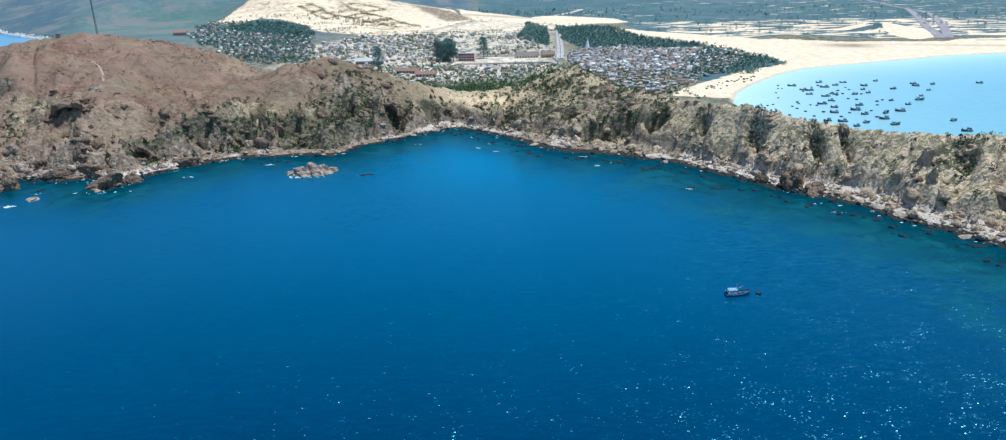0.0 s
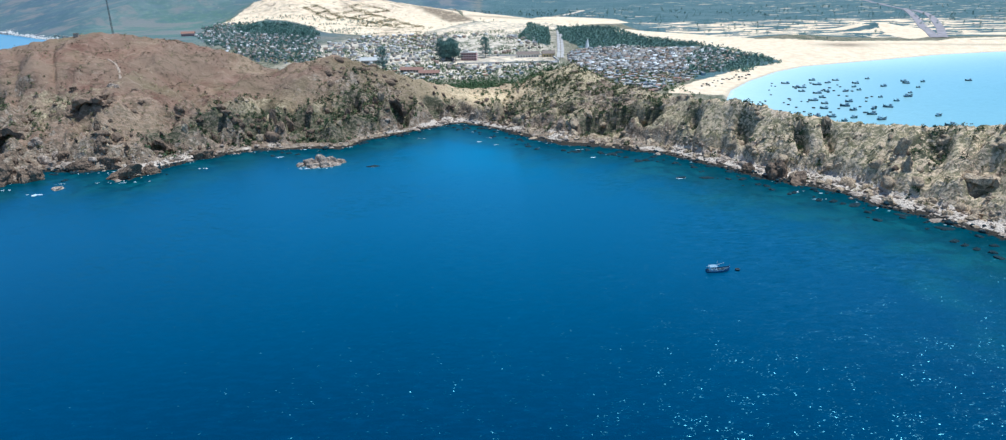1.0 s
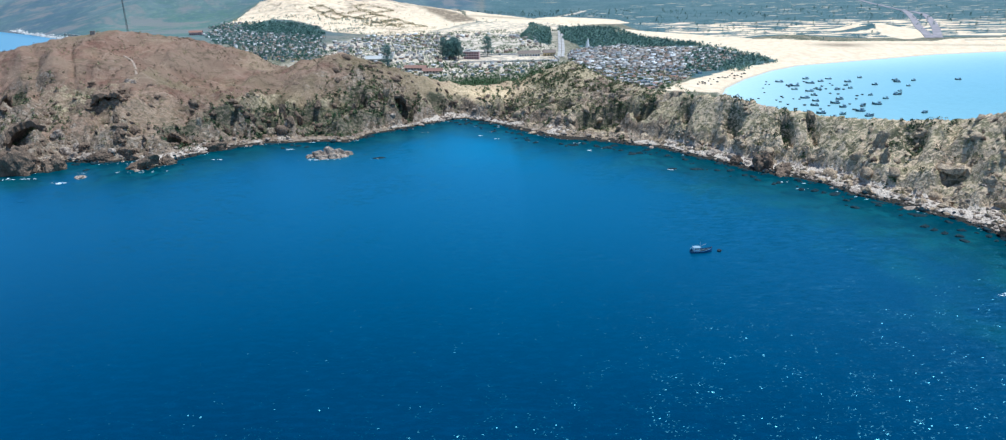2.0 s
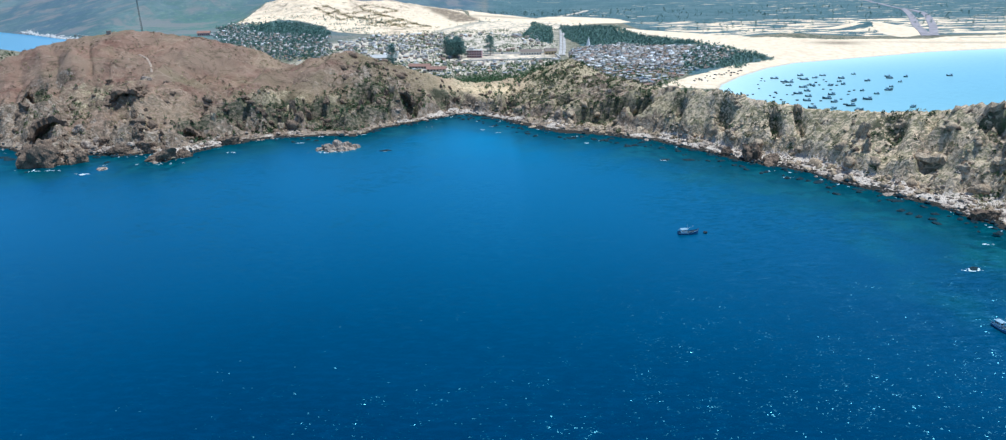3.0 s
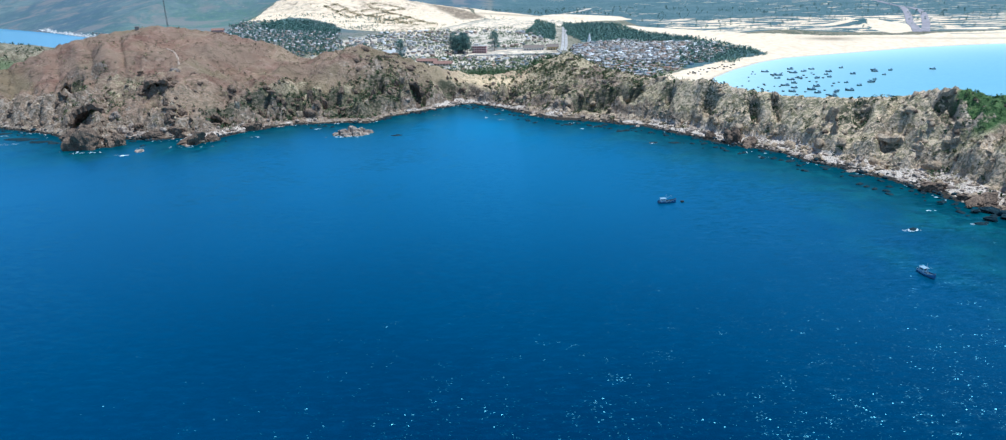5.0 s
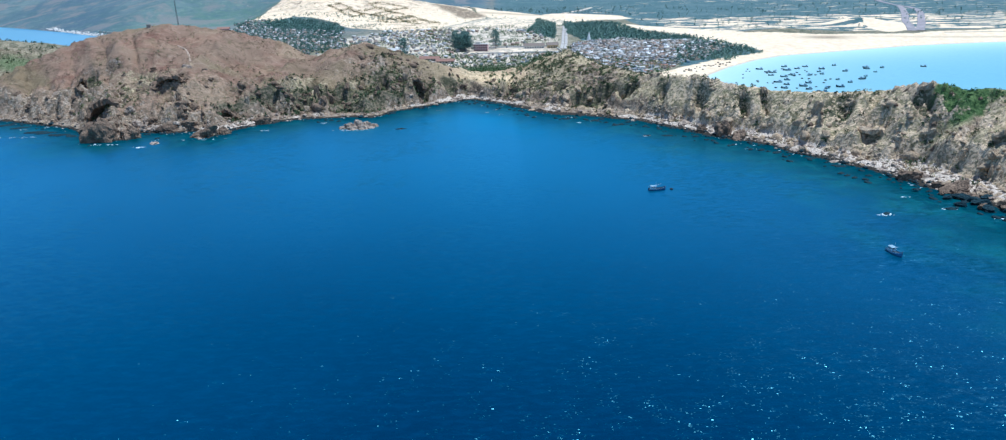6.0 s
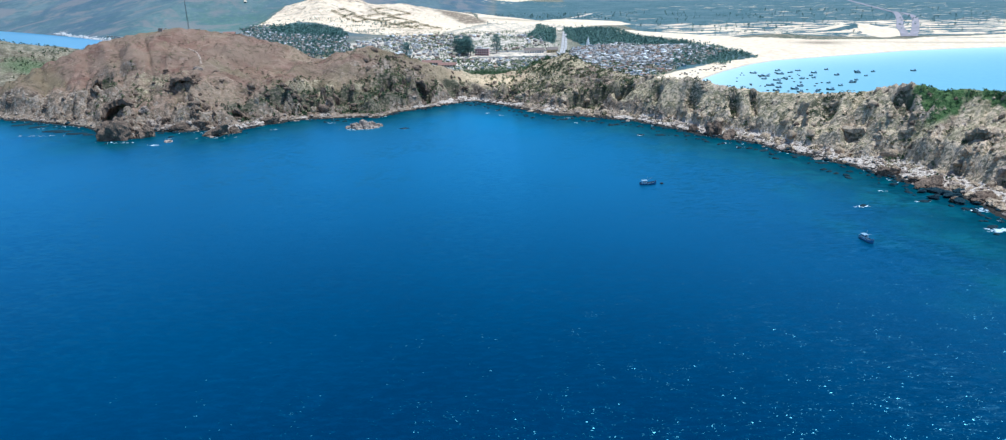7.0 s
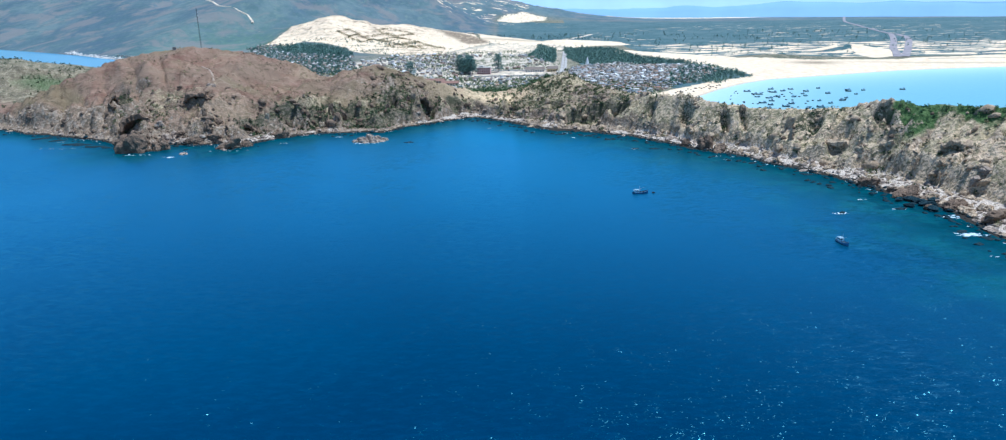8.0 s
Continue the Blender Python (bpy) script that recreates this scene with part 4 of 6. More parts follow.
# sea stacks and capes that stand out from the cliff foot: x, y, half-sizes, turn
for x, y, sx, sy, sz, turn in [(-326, 428, 17, 12, 16, 20), (-308, 436, 9, 8, 10, 70), (-345, 440, 10, 8, 8, 10), (-243, 437, 13, 9, 9, 40), (-232, 446, 8, 8, 7, 5),
                               (-268, 462, 9, 6, 5, 0), (-285, 456, 11, 6, 5, 15), (-210, 486, 8, 6, 6, 50), (192, 400, 8, 7, 10, 30), (200, 388, 9, 6, 7, 80),
                               (178, 412, 6, 5, 6, 10), (280, 240, 10, 8, 7, 45), (268, 266, 8, 6, 5, 15), (292, 206, 11, 7, 5, 30), (294, 178, 9, 9, 6, 60)]:
    rock_thing("sea_rock", rnd.choice(DARK_CRAGS), x, y, max(height_at(x, y), 0) + sz * 0.1, sx, sy, sz, turn, "craggy brown rock standing at the cliff foot", "rocks at the cliff foot")

# outcrops that break through the slopes
cand = np.random.default_rng(61)
ox, oy = cand.uniform(-560, 380, 5000), cand.uniform(180, 680, 5000)
v = land(ox, oy)
want = np.where(ox < 0, 0.5 - 1.2 * v["u"], 0.9 - 1.3 * v["u"])
ok = v["front"] & (v["ds"] > 9) & (v["u"] < 0.75) & (cand.uniform(0, 1, 5000) < want)
for x, y, z, u in list(zip(ox[ok], oy[ok], v["z"][ok], v["u"][ok]))[:420]:
    s = rnd.uniform(1.1, 3.4) * (1.35 if u < 0.25 else 0.9)
    rock_thing("rock_outcrop", rnd.choice(BROWN_CRAGS if x < 0 else SMALL_CRAGS), x, y, z - s * 0.15, s * rnd.uniform(0.8, 1.5), s * rnd.uniform(0.8, 1.3), s * rnd.uniform(0.6, 1.2),
               rnd.uniform(0, 360), "brown rock outcrop on the bare hillside" if x < 0 else "weathered tan rock outcrop on the dry slope", "rock outcrops", rnd.uniform(-18, 18))

# pinnacles and fins of rock that stand out of the cliffs
cand = np.random.default_rng(67)
ox, oy = cand.uniform(-290, 330, 9000), cand.uniform(230, 640, 9000)
v = land(ox, oy)
rise = v["ds"] - v["shelf"]
want = np.where(ox < -20, 0.10, 0.045) * (1 - 0.8 * v["groove"])
ok = v["front"] & (rise > 2) & (rise < np.where(ox < -20, 42, 20)) & (v["u"] < 0.5) & (cand.uniform(0, 1, 9000) < want)
for x, y, z in list(zip(ox[ok], oy[ok], v["z"][ok]))[:150]:
    s = rnd.uniform(1.6, 3.6)
    rock_thing("rock_pinnacle", rnd.choice(DARK_CRAGS + CRAGS[:2] if x < -20 else CRAGS), x, y, z + s * 0.2, s * rnd.uniform(0.8, 1.3), s * rnd.uniform(0.7, 1.1), s * rnd.uniform(1.3, 2.6),
               rnd.uniform(0, 360), "steep brown rock pinnacle on the sea cliff" if x < -20 else "steep tan rock pinnacle on the sea cliff", "rock pinnacles", rnd.uniform(-16, 16))

# caves: a shell of rock, closed behind and above, open towards the sea
def cave_shell(seed, material):
    shift = Vector((seed * 5.1, seed * 2.3, seed))
    bm = bmesh.new()
    bmesh.ops.create_icosphere(bm, subdivisions=4, radius=1.0)
    bmesh.ops.delete(bm, geom=[v for v in bm.verts if v.co.y + 0.25 * noise.noise(v.co * 2 + shift) < -0.18 or v.co.z < -0.55], context="VERTS")
    inner = list(bm.faces)
    rim = [e for e in bm.edges if e.is_boundary]
    outer = bmesh.ops.duplicate(bm, geom=list(bm.verts) + list(bm.edges) + inner)
    twin = outer["vert_map"]
    for v in [g for g in outer["geom"] if isinstance(g, bmesh.types.BMVert)]:
        v.co *= 1.28 + 0.10 * noise.fractal(v.co * 2.2 + shift, 1.0, 2.1, 3)
    for e in rim:
        a, b = e.verts
        bm.faces.new((a, b, twin[b], twin[a]))
    for v in bm.verts:
        p = v.co.copy()
        v.co *= 1 + 0.22 * noise.fractal(p * 1.7 + shift, 1.0, 2.1, 4) + 0.07 * noise.fractal(p * 6 + shift, 1.0, 2.1, 2)
    bmesh.ops.recalc_face_normals(bm, faces=bm.faces)
    me = bpy.data.meshes.new("cave")
    bm.to_mesh(me)
    bm.free()
    me.materials.append(material)
    return me


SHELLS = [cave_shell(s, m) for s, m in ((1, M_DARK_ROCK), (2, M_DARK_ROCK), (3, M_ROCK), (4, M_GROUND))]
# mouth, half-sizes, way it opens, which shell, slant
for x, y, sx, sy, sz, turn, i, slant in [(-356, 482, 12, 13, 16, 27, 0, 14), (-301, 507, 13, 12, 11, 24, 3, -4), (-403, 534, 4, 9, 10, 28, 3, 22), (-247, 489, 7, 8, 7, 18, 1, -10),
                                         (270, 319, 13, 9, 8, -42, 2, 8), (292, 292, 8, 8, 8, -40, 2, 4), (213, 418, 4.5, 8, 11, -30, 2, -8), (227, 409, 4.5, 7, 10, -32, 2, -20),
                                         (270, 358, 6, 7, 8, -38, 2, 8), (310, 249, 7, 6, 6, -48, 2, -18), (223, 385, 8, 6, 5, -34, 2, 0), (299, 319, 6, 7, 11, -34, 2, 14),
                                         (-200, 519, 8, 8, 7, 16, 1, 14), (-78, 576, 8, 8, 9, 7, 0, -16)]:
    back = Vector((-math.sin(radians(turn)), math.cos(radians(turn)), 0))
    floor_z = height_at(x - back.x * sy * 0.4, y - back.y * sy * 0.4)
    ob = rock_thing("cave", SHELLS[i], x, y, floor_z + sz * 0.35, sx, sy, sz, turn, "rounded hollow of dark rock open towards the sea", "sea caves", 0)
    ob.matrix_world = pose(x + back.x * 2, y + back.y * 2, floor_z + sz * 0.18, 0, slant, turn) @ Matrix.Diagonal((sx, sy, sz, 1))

# single rocks that stand out on the brown hill
for x, y, sx, sz, i in [(-304, 550, 4.5, 3.0, 0), (-298, 546, 3.0, 2.4, 1), (-302, 533, 5.0, 2.2, 2), (-288, 518, 5.5, 2.6, 3), (-281, 514, 4.0, 2.0, 2), (-311, 527, 3.0, 1.8, 3), (-340, 560, 3.2, 1.8, 2), (-270, 560, 2.8, 1.6, 3)]:
    rock_thing("hill_rock", (PALE_CRAGS + DARK_CRAGS)[i if i < 2 else i + 2], x, y, height_at(x, y), sx, sx * 0.6, sz, 20 * i, "weathered rock on the brown hill slope", "hill rocks")

# boulders on the shelf and in the water's edge
spots = []
for x, y, nx, ny in shore_walk(5.6):
    off = rnd.uniform(-4, 16 if x > 60 else 9)
    spots.append((x + nx * off + rnd.uniform(-3, 3), y + ny * off + rnd.uniform(-3, 3), off))
spots = np.array(spots)
for (px, py, off), z in zip(spots, land(spots[:, 0], spots[:, 1])["z"]):
    s = rnd.choice((0.8, 1.1, 1.4, 1.9, 2.7))
    wet = off < -1
    rock_thing("boulder", rnd.choice(STONES[2::3] if wet else [STONES[1], STONES[3], STONES[1], STONES[0]]), px, py, max(z, -0.5) + s * 0.15, s * rnd.uniform(0.9, 1.7), s, s * rnd.uniform(0.6, 1.0),
               rnd.uniform(0, 360), "dark wet boulder at the water's edge" if wet else "pale weathered boulder on the rocky shore", "shore boulders")

# black rocks at the point
for i in range(26):
    x, y = 280 + rnd.gauss(0, 9), 226 + rnd.gauss(0, 16)
    s = rnd.uniform(1.6, 4.2)
    rock_thing("boulder", rnd.choice(STONES[2::3] + DARK_CRAGS[:2]), x, y, 1.2 + s * 0.1, s * 1.3, s, s * 0.7, rnd.uniform(0, 360), "black boulder piled at the rocky point", "black boulders")

# the rocky islet, a low slab and single rocks awash
for x, y, s, h in [(-129, 458, 8, 6.0), (-119, 461, 7, 8.5), (-109, 462, 7, 6.5), (-124, 451, 6, 3.6), (-113, 453, 6, 4.4), (-138, 456, 5, 3.0), (-100, 464, 5, 3.2), (-133, 463, 5, 4.0), (-104, 457, 4, 2.6)]:
    rock_thing("islet_rock", rnd.choice(PALE_CRAGS), -117 + (x + 117) * 0.7, y, 0.0, s * 0.95, s * 0.75, h * 1.15, rnd.uniform(-25, 25), "reddish grey rock of a low islet", "islet rocks")
for x, y, s, h in [(-464, 501, 7, 1.4), (-440, 488, 6, 1.3), (-412, 466, 8, 1.5), (-400, 462, 6, 1.2), (-382, 452, 7, 1.6), (-368, 448, 6, 1.5), (-79, 450, 3.5, 1.1),
                   (218, 202, 2.2, 1.0), (257, 209, 1.8, 0.8), (266, 163, 3, 0.8), (272, 152, 3.5, 0.9), (130, 404, 3, 0.8), (146, 402, 3.5, 0.9), (96, 470, 4, 0.9),
                   (70, 480, 4, 0.8), (112, 448, 3.5, 0.8), (228, 322, 3, 0.8), (238, 300, 4, 0.9), (212, 340, 3.5, 0.9)]:
    rock_thing("reef_rock", rnd.choice(STONES[2::3]), x, y, 0.1, s * 1.5, s * 0.8, h * (0.9 if x < -360 else 1.0), rnd.uniform(-30, 30), "low dark rock awash in the sea", "reef rocks")

rock_thing("islet_rock", PALE_CRAGS[0], -117, 458, -0.6, 15, 9, 3.2, 8, "flat reddish grey base of a low rocky islet", "islet rocks")
for x, y, nx, ny in shore_walk(5.0):
    for _ in range(2 if x > -30 else 1):
        if rnd.random() > (0.6 if x > -30 else 0.25):
            continue
        o = -rnd.uniform(3, 26)
        s = rnd.uniform(0.7, 2.3)
        rock_thing("reef_rock", rnd.choice(STONES[2::3]), x + nx * o, y + ny * o, 0.1, s * 1.4, s, s * 0.75, rnd.uniform(-40, 40), "low dark rock awash near the shore", "reef rocks")

for x, y, sx, sz, i in [(-278, 410, 5.0, 2.2, 1), (-320, 468, 6.5, 5.5, 0), (-309, 462, 5.5, 4.5, 2), (-299, 459, 6.0, 4.0, 1), (-291, 458, 4.5, 3.5, 3), (-327, 476, 5.0, 5.0, 2), (-314, 474, 4.5, 6.0, 1), (-281, 461, 4.0, 2.6, 0)]:
    rock_thing("pale_rock", PALE_CRAGS[i], x, y, max(height_at(x, y), 0.0) + sz * 0.1, sx, sx * 0.7, sz, 35 * i, "bleached pale rock at the foot of the brown cliff", "pale rocks")

# loose stones, too many to count
peb_me = crag_mesh("stone", 37, 1, M_PALE_ROCK, 0.8, 0.55, 6)
peb_co = np.array([tuple(v.co) for v in peb_me.vertices])
peb_fa = np.array([tuple(p.vertices) for p in peb_me.polygons])
for name, material, lo, hi, n, label in (("shore_stones", M_PALE_ROCK, 2.0, 24.0, 4600, "pale stones strewn on the rock shelf"),
                                         ("wet_stones", M_WET_ROCK, -6.0, 3.0, 1800, "dark wet stones along the waterline")):
    pts = list(shore_walk(2.0))
    pick = rng.integers(0, len(pts), n)
    base = np.array(pts)[pick]
    off = rng.uniform(lo, hi, n)
    x = base[:, 0] + base[:, 2] * off + rng.normal(0, 2, n)
    y = base[:, 1] + base[:, 3] * off + rng.normal(0, 2, n)
    g = land(x, y)
    ok = (g["ds"] < g["shelf"] + 6) & (g["z"] < 9) & (g["z"] > -1.4) & (rng.uniform(0, 1, n) < np.maximum(np.maximum(smooth(0.40, 0.56, fbm(x / 36, y / 36, 141, 3)) * (x > -335), 0.22), np.maximum(smooth(120, 170, x), bump(x, y, -10, 585, 75, 40))))
    s = rng.gamma(2.2, 0.34, n) + 0.25
    places = np.stack([x, y, np.maximum(g["z"], -0.4) + s * 0.2, s * rng.uniform(0.8, 1.6, n), s, s * 0.65, rng.uniform(0, 6.28, n)], -1)[ok]
    scatter_copy(name, peb_co, peb_fa, places, material, label, "stones")


# broken rock strewn over the slopes of the eastern ridge and the cliff feet
r62 = np.random.default_rng(62)
sx, sy = r62.uniform(-560, 400, 26000), r62.uniform(150, 690, 26000)
g = land(sx, sy)
patch = smooth(0.45, 0.6, fbm(sx / 18, sy / 18, 241, 3))
ok = g["front"] & (g["ds"] > g["shelf"]) & (r62.uniform(0, 1, 26000) < patch * np.where(sx > 40, 0.75, 0.8 * (1 - smooth(0.12, 0.42, g["u"]))))
for i, (name, material, label) in enumerate((("scree", M_ROCK, "brown broken rock on the slopes"), ("dark_scree", M_DARK_ROCK, "dark broken rock on the slopes"))):
    x, y, z = (a[ok][i::2] for a in (sx, sy, g["z"]))
    s = r62.gamma(2.4, 0.40, len(x)) + 0.4
    places = np.stack([x, y, z - 0.25 * s, s * r62.uniform(0.8, 1.7, len(x)), s, s * r62.uniform(0.6, 1.4, len(x)), r62.uniform(0, 6.28, len(x))], -1)[:4200]
    scatter_copy(name, peb_co, peb_fa, places, material, label, "stones")


# knobs and ledges of rock that roughen the cliffs
knob_me = crag_mesh("knob", 71, 2, M_ROCK, 0.9, 0.5, 7)
knob_co = np.array([tuple(v.co) for v in knob_me.vertices])
knob_fa = np.array([tuple(p.vertices) for p in knob_me.polygons])
r63 = np.random.default_rng(63)
kx, ky = r63.uniform(-600, 400, 16000), r63.uniform(150, 690, 16000)
g = land(kx, ky)
patch = smooth(0.42, 0.6, fbm(kx / 24, ky / 24, 251, 3))
low_left = 1 - smooth(0.12, 0.42, g["u"])
ok = g["front"] & (g["ds"] > 5) & (r63.uniform(0, 1, 16000) < patch * np.where(kx > 30, 0.55, 0.8 * np.maximum(low_left, bump(kx, ky, -105, 585, 60, 40))))
for i, (name, material, label, side) in enumerate((("dark_ledges", M_DARK_ROCK, "dark brown ledges of rock on the western cliffs", kx <= 30), ("pale_ledges", M_ROCK, "tan broken ledges of rock on the eastern ridge", kx > 30))):
    x, y, z = (a[ok & side] for a in (kx, ky, g["z"]))
    s = r63.gamma(3.0, 0.62, len(x)) + 0.6
    places = np.stack([x, y, z - 0.3 * s, s * r63.uniform(0.9, 2.0, len(x)), s * r63.uniform(0.6, 1.0, len(x)), s * r63.uniform(0.6, 1.3, len(x)), r63.normal(0.6 if i else -0.3, 0.6, len(x))], -1)[:1900]
    scatter_copy(name, knob_co, knob_fa, places, material, label, "rocks")
# ---- scrub, grass and woods ----
def tuft(seed, leaves, spread, rise, size):
    """A loose clump of leaf blades: corner points and triangles, about 2 m across."""
    r = np.random.default_rng(seed)
    co, fa = [], []
    for i in range(leaves):
        a, h = r.uniform(0, 6.28), r.uniform(0.05, 1.0)
        rad = spread * math.sqrt(r.uniform(0, 1)) * (1.0 - 0.55 * h)
        c = np.array([rad * math.cos(a), rad * math.sin(a), rise * h])
        d1, d2 = r.normal(0, 1, 3), r.normal(0, 1, 3)
        d1, d2 = d1 / np.linalg.norm(d1), d2 / np.linalg.norm(d2)
        s = size * r.uniform(0.6, 1.3)
        co += [c - d1 * s, c + d1 * s * 0.8 + d2 * s * 0.3, c + d2 * s]
        fa.append((3 * i, 3 * i + 1, 3 * i + 2))
    return np.array(co), np.array(fa)


def grow(name, n, box, chance, sizes, material, label, seed, leaves=16, rise=1.3, category="shrubs", leaf=0.42):
    r = np.random.default_rng(seed)
    x, y = r.uniform(box[0], box[1], n), r.uniform(box[2], box[3], n)
    g = land(x, y)
    ok = r.uniform(0, 1, n) < chance(x, y, g)
    x, y, z = x[ok], y[ok], g["z"][ok]
    s = sizes[0] + (sizes[1] - sizes[0]) * r.uniform(0, 1, len(x)) ** 2
    places = np.stack([x, y, z - 0.1 * s, s, s, s * r.uniform(0.7, 1.2, len(x)), r.uniform(0, 6.28, len(x))], -1)
    kinds = [tuft(seed * 10 + j, leaves, 1.0, rise, leaf) for j in range(3)]
    for j, (co, fa) in enumerate(kinds):
        scatter_copy(name, co, fa, places[j::3], material, label, category)
    return len(x)


def head_slope(x, y, g):
    return g["front"] & (g["ds"] > 8) | (~g["front"] & (g["crest"] < 60) & (g["z"] > 6))


def scrub_chance(x, y, g):
    patch = smooth(0.50, 0.60, fbm(x / 14, y / 14, 201, 3))
    low = 1 - smooth(0.25, 0.6, g["u"])
    side = smooth(-260, -170, x)
    return head_slope(x, y, g) * patch * np.clip(0.16 + side * (0.75 * low + 0.15) + 0.48 * smooth(40, 140, x) + 0.5 * bump(x, y, -310, 490, 70, 50), 0, 1)


def dark_chance(x, y, g):
    patch = smooth(0.52, 0.64, fbm(x / 16 + 40, y / 16, 211, 3))
    low = 1 - smooth(0.15, 0.45, g["u"])
    spots = sum(bump(x, y, a, b, c, d) for a, b, c, d in SCRUB_SHADES)
    spots = spots + 0.9 * bump(x, y, 25, 730, 110, 45) + 0.5 * bump(x, y, 300, 385, 28, 14) + 0.9 * bump(x, y, 70, 655, 36, 36) + 0.5 * bump(x, y, 60, 600, 26, 30)
    return head_slope(x, y, g) * np.clip(patch * (low * 0.6 * smooth(-240, -200, x) * (1 - smooth(-20, 20, x)) + 0.34 * smooth(20, 80, x)) + spots * (0.35 + 0.65 * patch) + 0.8 * g["groove"] * smooth(-290, -230, x) * (1 - 0.6 * smooth(20, 80, x)) * (g["u"] < 0.6), 0, 1)


def grass_chance(x, y, g):
    return head_slope(x, y, g) * smooth(0.42, 0.6, fbm(x / 30 + 9, y / 30, 221, 3)) * (0.04 + 0.66 * smooth(-30, 80, x))


# lighter than the gully bushes, with some haze in the green
M_HAMLET = leaf_material("orchard_leaves", (0.040, 0.085, 0.040), (0.120, 0.185, 0.085))
M_LUSH = leaf_material("lush_leaves", (0.038, 0.092, 0.034), (0.098, 0.172, 0.066))
M_TUSSOCK = leaf_material("dark_tussocks", (0.045, 0.038, 0.022), (0.150, 0.118, 0.070))
M_BELT = leaf_material("belt_leaves", (0.085, 0.165, 0.138), (0.160, 0.255, 0.205))
NEAR = (-600, 430, 120, 800)
grow("scrub_bushes", 42000, NEAR, scrub_chance, (0.9, 2.4), M_SCRUB, "dry olive scrub on the headland slopes", 31)
grow("green_bushes", 60000, NEAR, dark_chance, (1.2, 2.7), M_GREEN, "dark green bushes in the gullies", 32, 20, 1.1, "shrubs", 0.5)
def lush_chance(x, y, g):
    green = 1.3 * bump(x, y, 314, 302, 13, 14) + 1.3 * bump(x, y, 346, 268, 34, 10, -50) + 0.9 * bump(x, y, 300, 372, 34, 9, -40)
    return np.clip(green * (green > 0.35), 0, 1)


grow("lush_bushes", 9000, (230, 430, 200, 420), lush_chance, (0.9, 2.1), M_LUSH, "bright green bushes on top of the eastern ridge", 47, 18, 0.9, "shrubs", 0.5)
grow("grass_tufts", 26000, NEAR, grass_chance, (0.6, 1.5), M_STRAW, "bleached dry grass tufts", 33, 9, 1.0, "grass")


def wood_chance(x, y, g):
    sandy = inside(x, y, DUNE) | inside(x, y, STRIP) | inside(x, y, PLATEAU) | inside(x, y, WHITE_DUNE)
    in_wood = inside(x, y, WOOD_EAST) | inside(x, y, WOOD_ROAD) | inside(x, y, WOOD_WEST) | inside(x, y, WOOD_SHORE)
    far = ((y > 1200) & (x > 330) | (y > 1750) & (x > -60)) & (fbm(x / 150, y / 46, 104, 3) < 0.59)
    return ~sandy * np.clip(in_wood * 1.0 + far * np.where(x < 330, 0.3, 0.1), 0, 1) * (g["bay"] < 0) * (g["z"] > 2)


grow("woodland", 17000, (-620, 1500, 900, 2300), wood_chance, (2.2, 4.0), M_PINE, "dark blue-green coastal woodland on the plain", 34, 14, 2.1, "trees", 0.55)


def teal_chance(x, y, g):
    return inside(x + 24 * (fbm(x / 40, y / 40, 311, 2) - 0.5), y + 40 * (fbm(x / 40, y / 40, 317, 2) - 0.5), WOOD_WEST) * 0.9


M_TEAL = leaf_material("teal_leaves", (0.060, 0.132, 0.116), (0.120, 0.212, 0.176))
grow("west_wood", 4200, (-640, -300, 1390, 1790), teal_chance, (2.4, 4.6), M_TEAL, "dark blue-green wood above the hillside village", 48, 16, 1.7, "trees", 0.55)


def belt_chance(x, y, g):
    return np.maximum(inside(x, y, WOOD_SHORE) * 0.75, np.maximum(inside(x, y, WOOD_EAST), inside(x, y, WOOD_ROAD)) * 0.85) * (g["bay"] < -12)


grow("shore_wood", 13000, (60, 460, 880, 1660), belt_chance, (2.2, 4.2), M_BELT, "dark green belt of trees behind the beach", 40, 16, 1.7, "trees", 0.55)


def frayed(x, y, ring):
    """Inside a region whose edge wanders and thins out."""
    return inside(x + 90 * (fbm(x / 50, y / 50, 321, 3) - 0.5), y + 150 * (fbm(x / 50, y / 50, 325, 3) - 0.5), ring)


def town_trees(x, y, g):
    lived = inside(x, y, VILLAGE_EAST) * (0.22 + 0.55 * smooth(0.42, 0.6, fbm(x / 45, y / 70, 239, 2)) + 0.35 * smooth(260, 310, x) * smooth(930, 1000, y)) + frayed(x, y, VILLAGE_WEST) * (0.45 + 0.55 * smooth(0.42, 0.56, fbm(x / 50, y / 80, 241, 2))) + inside(x, y, TOWN) * np.where(y < 990, 0.85, 0.4) * smooth(0.45, 0.6, fbm(x / 40, y / 40, 231, 2))
    lived = lived + 0.36 * inside(x, y, DUSTY) * smooth(0.46, 0.58, fbm(x / 30, y / 22, 237, 2))
    dunes = inside(x, y, DUNE) * 0.22 * smooth(0.5, 0.62, fbm(x / 60, y / 25, 233, 2))
    back = (~g["front"]) * (g["crest"] > 40) * (y < 1000) * (x > -140) * (x < 230) * 0.85 * smooth(0.36, 0.52, fbm(x / 50, y / 50, 235, 2))
    return np.clip(lived + dunes + back, 0, 1) * (g["bay"] < -25) * ~inside(x, y, COURT)


grow("hamlet_trees", 30000, (-760, -220, 960, 1800), town_trees, (1.5, 3.1), M_TEAL, "dark trees between the hillside houses", 36, 14, 1.9, "trees", 0.5)
grow("village_trees", 30000, (-300, 440, 720, 1500), town_trees, (1.3, 3.0), M_HAMLET, "green trees and bushes between the houses", 35, 14, 1.9, "trees", 0.5)


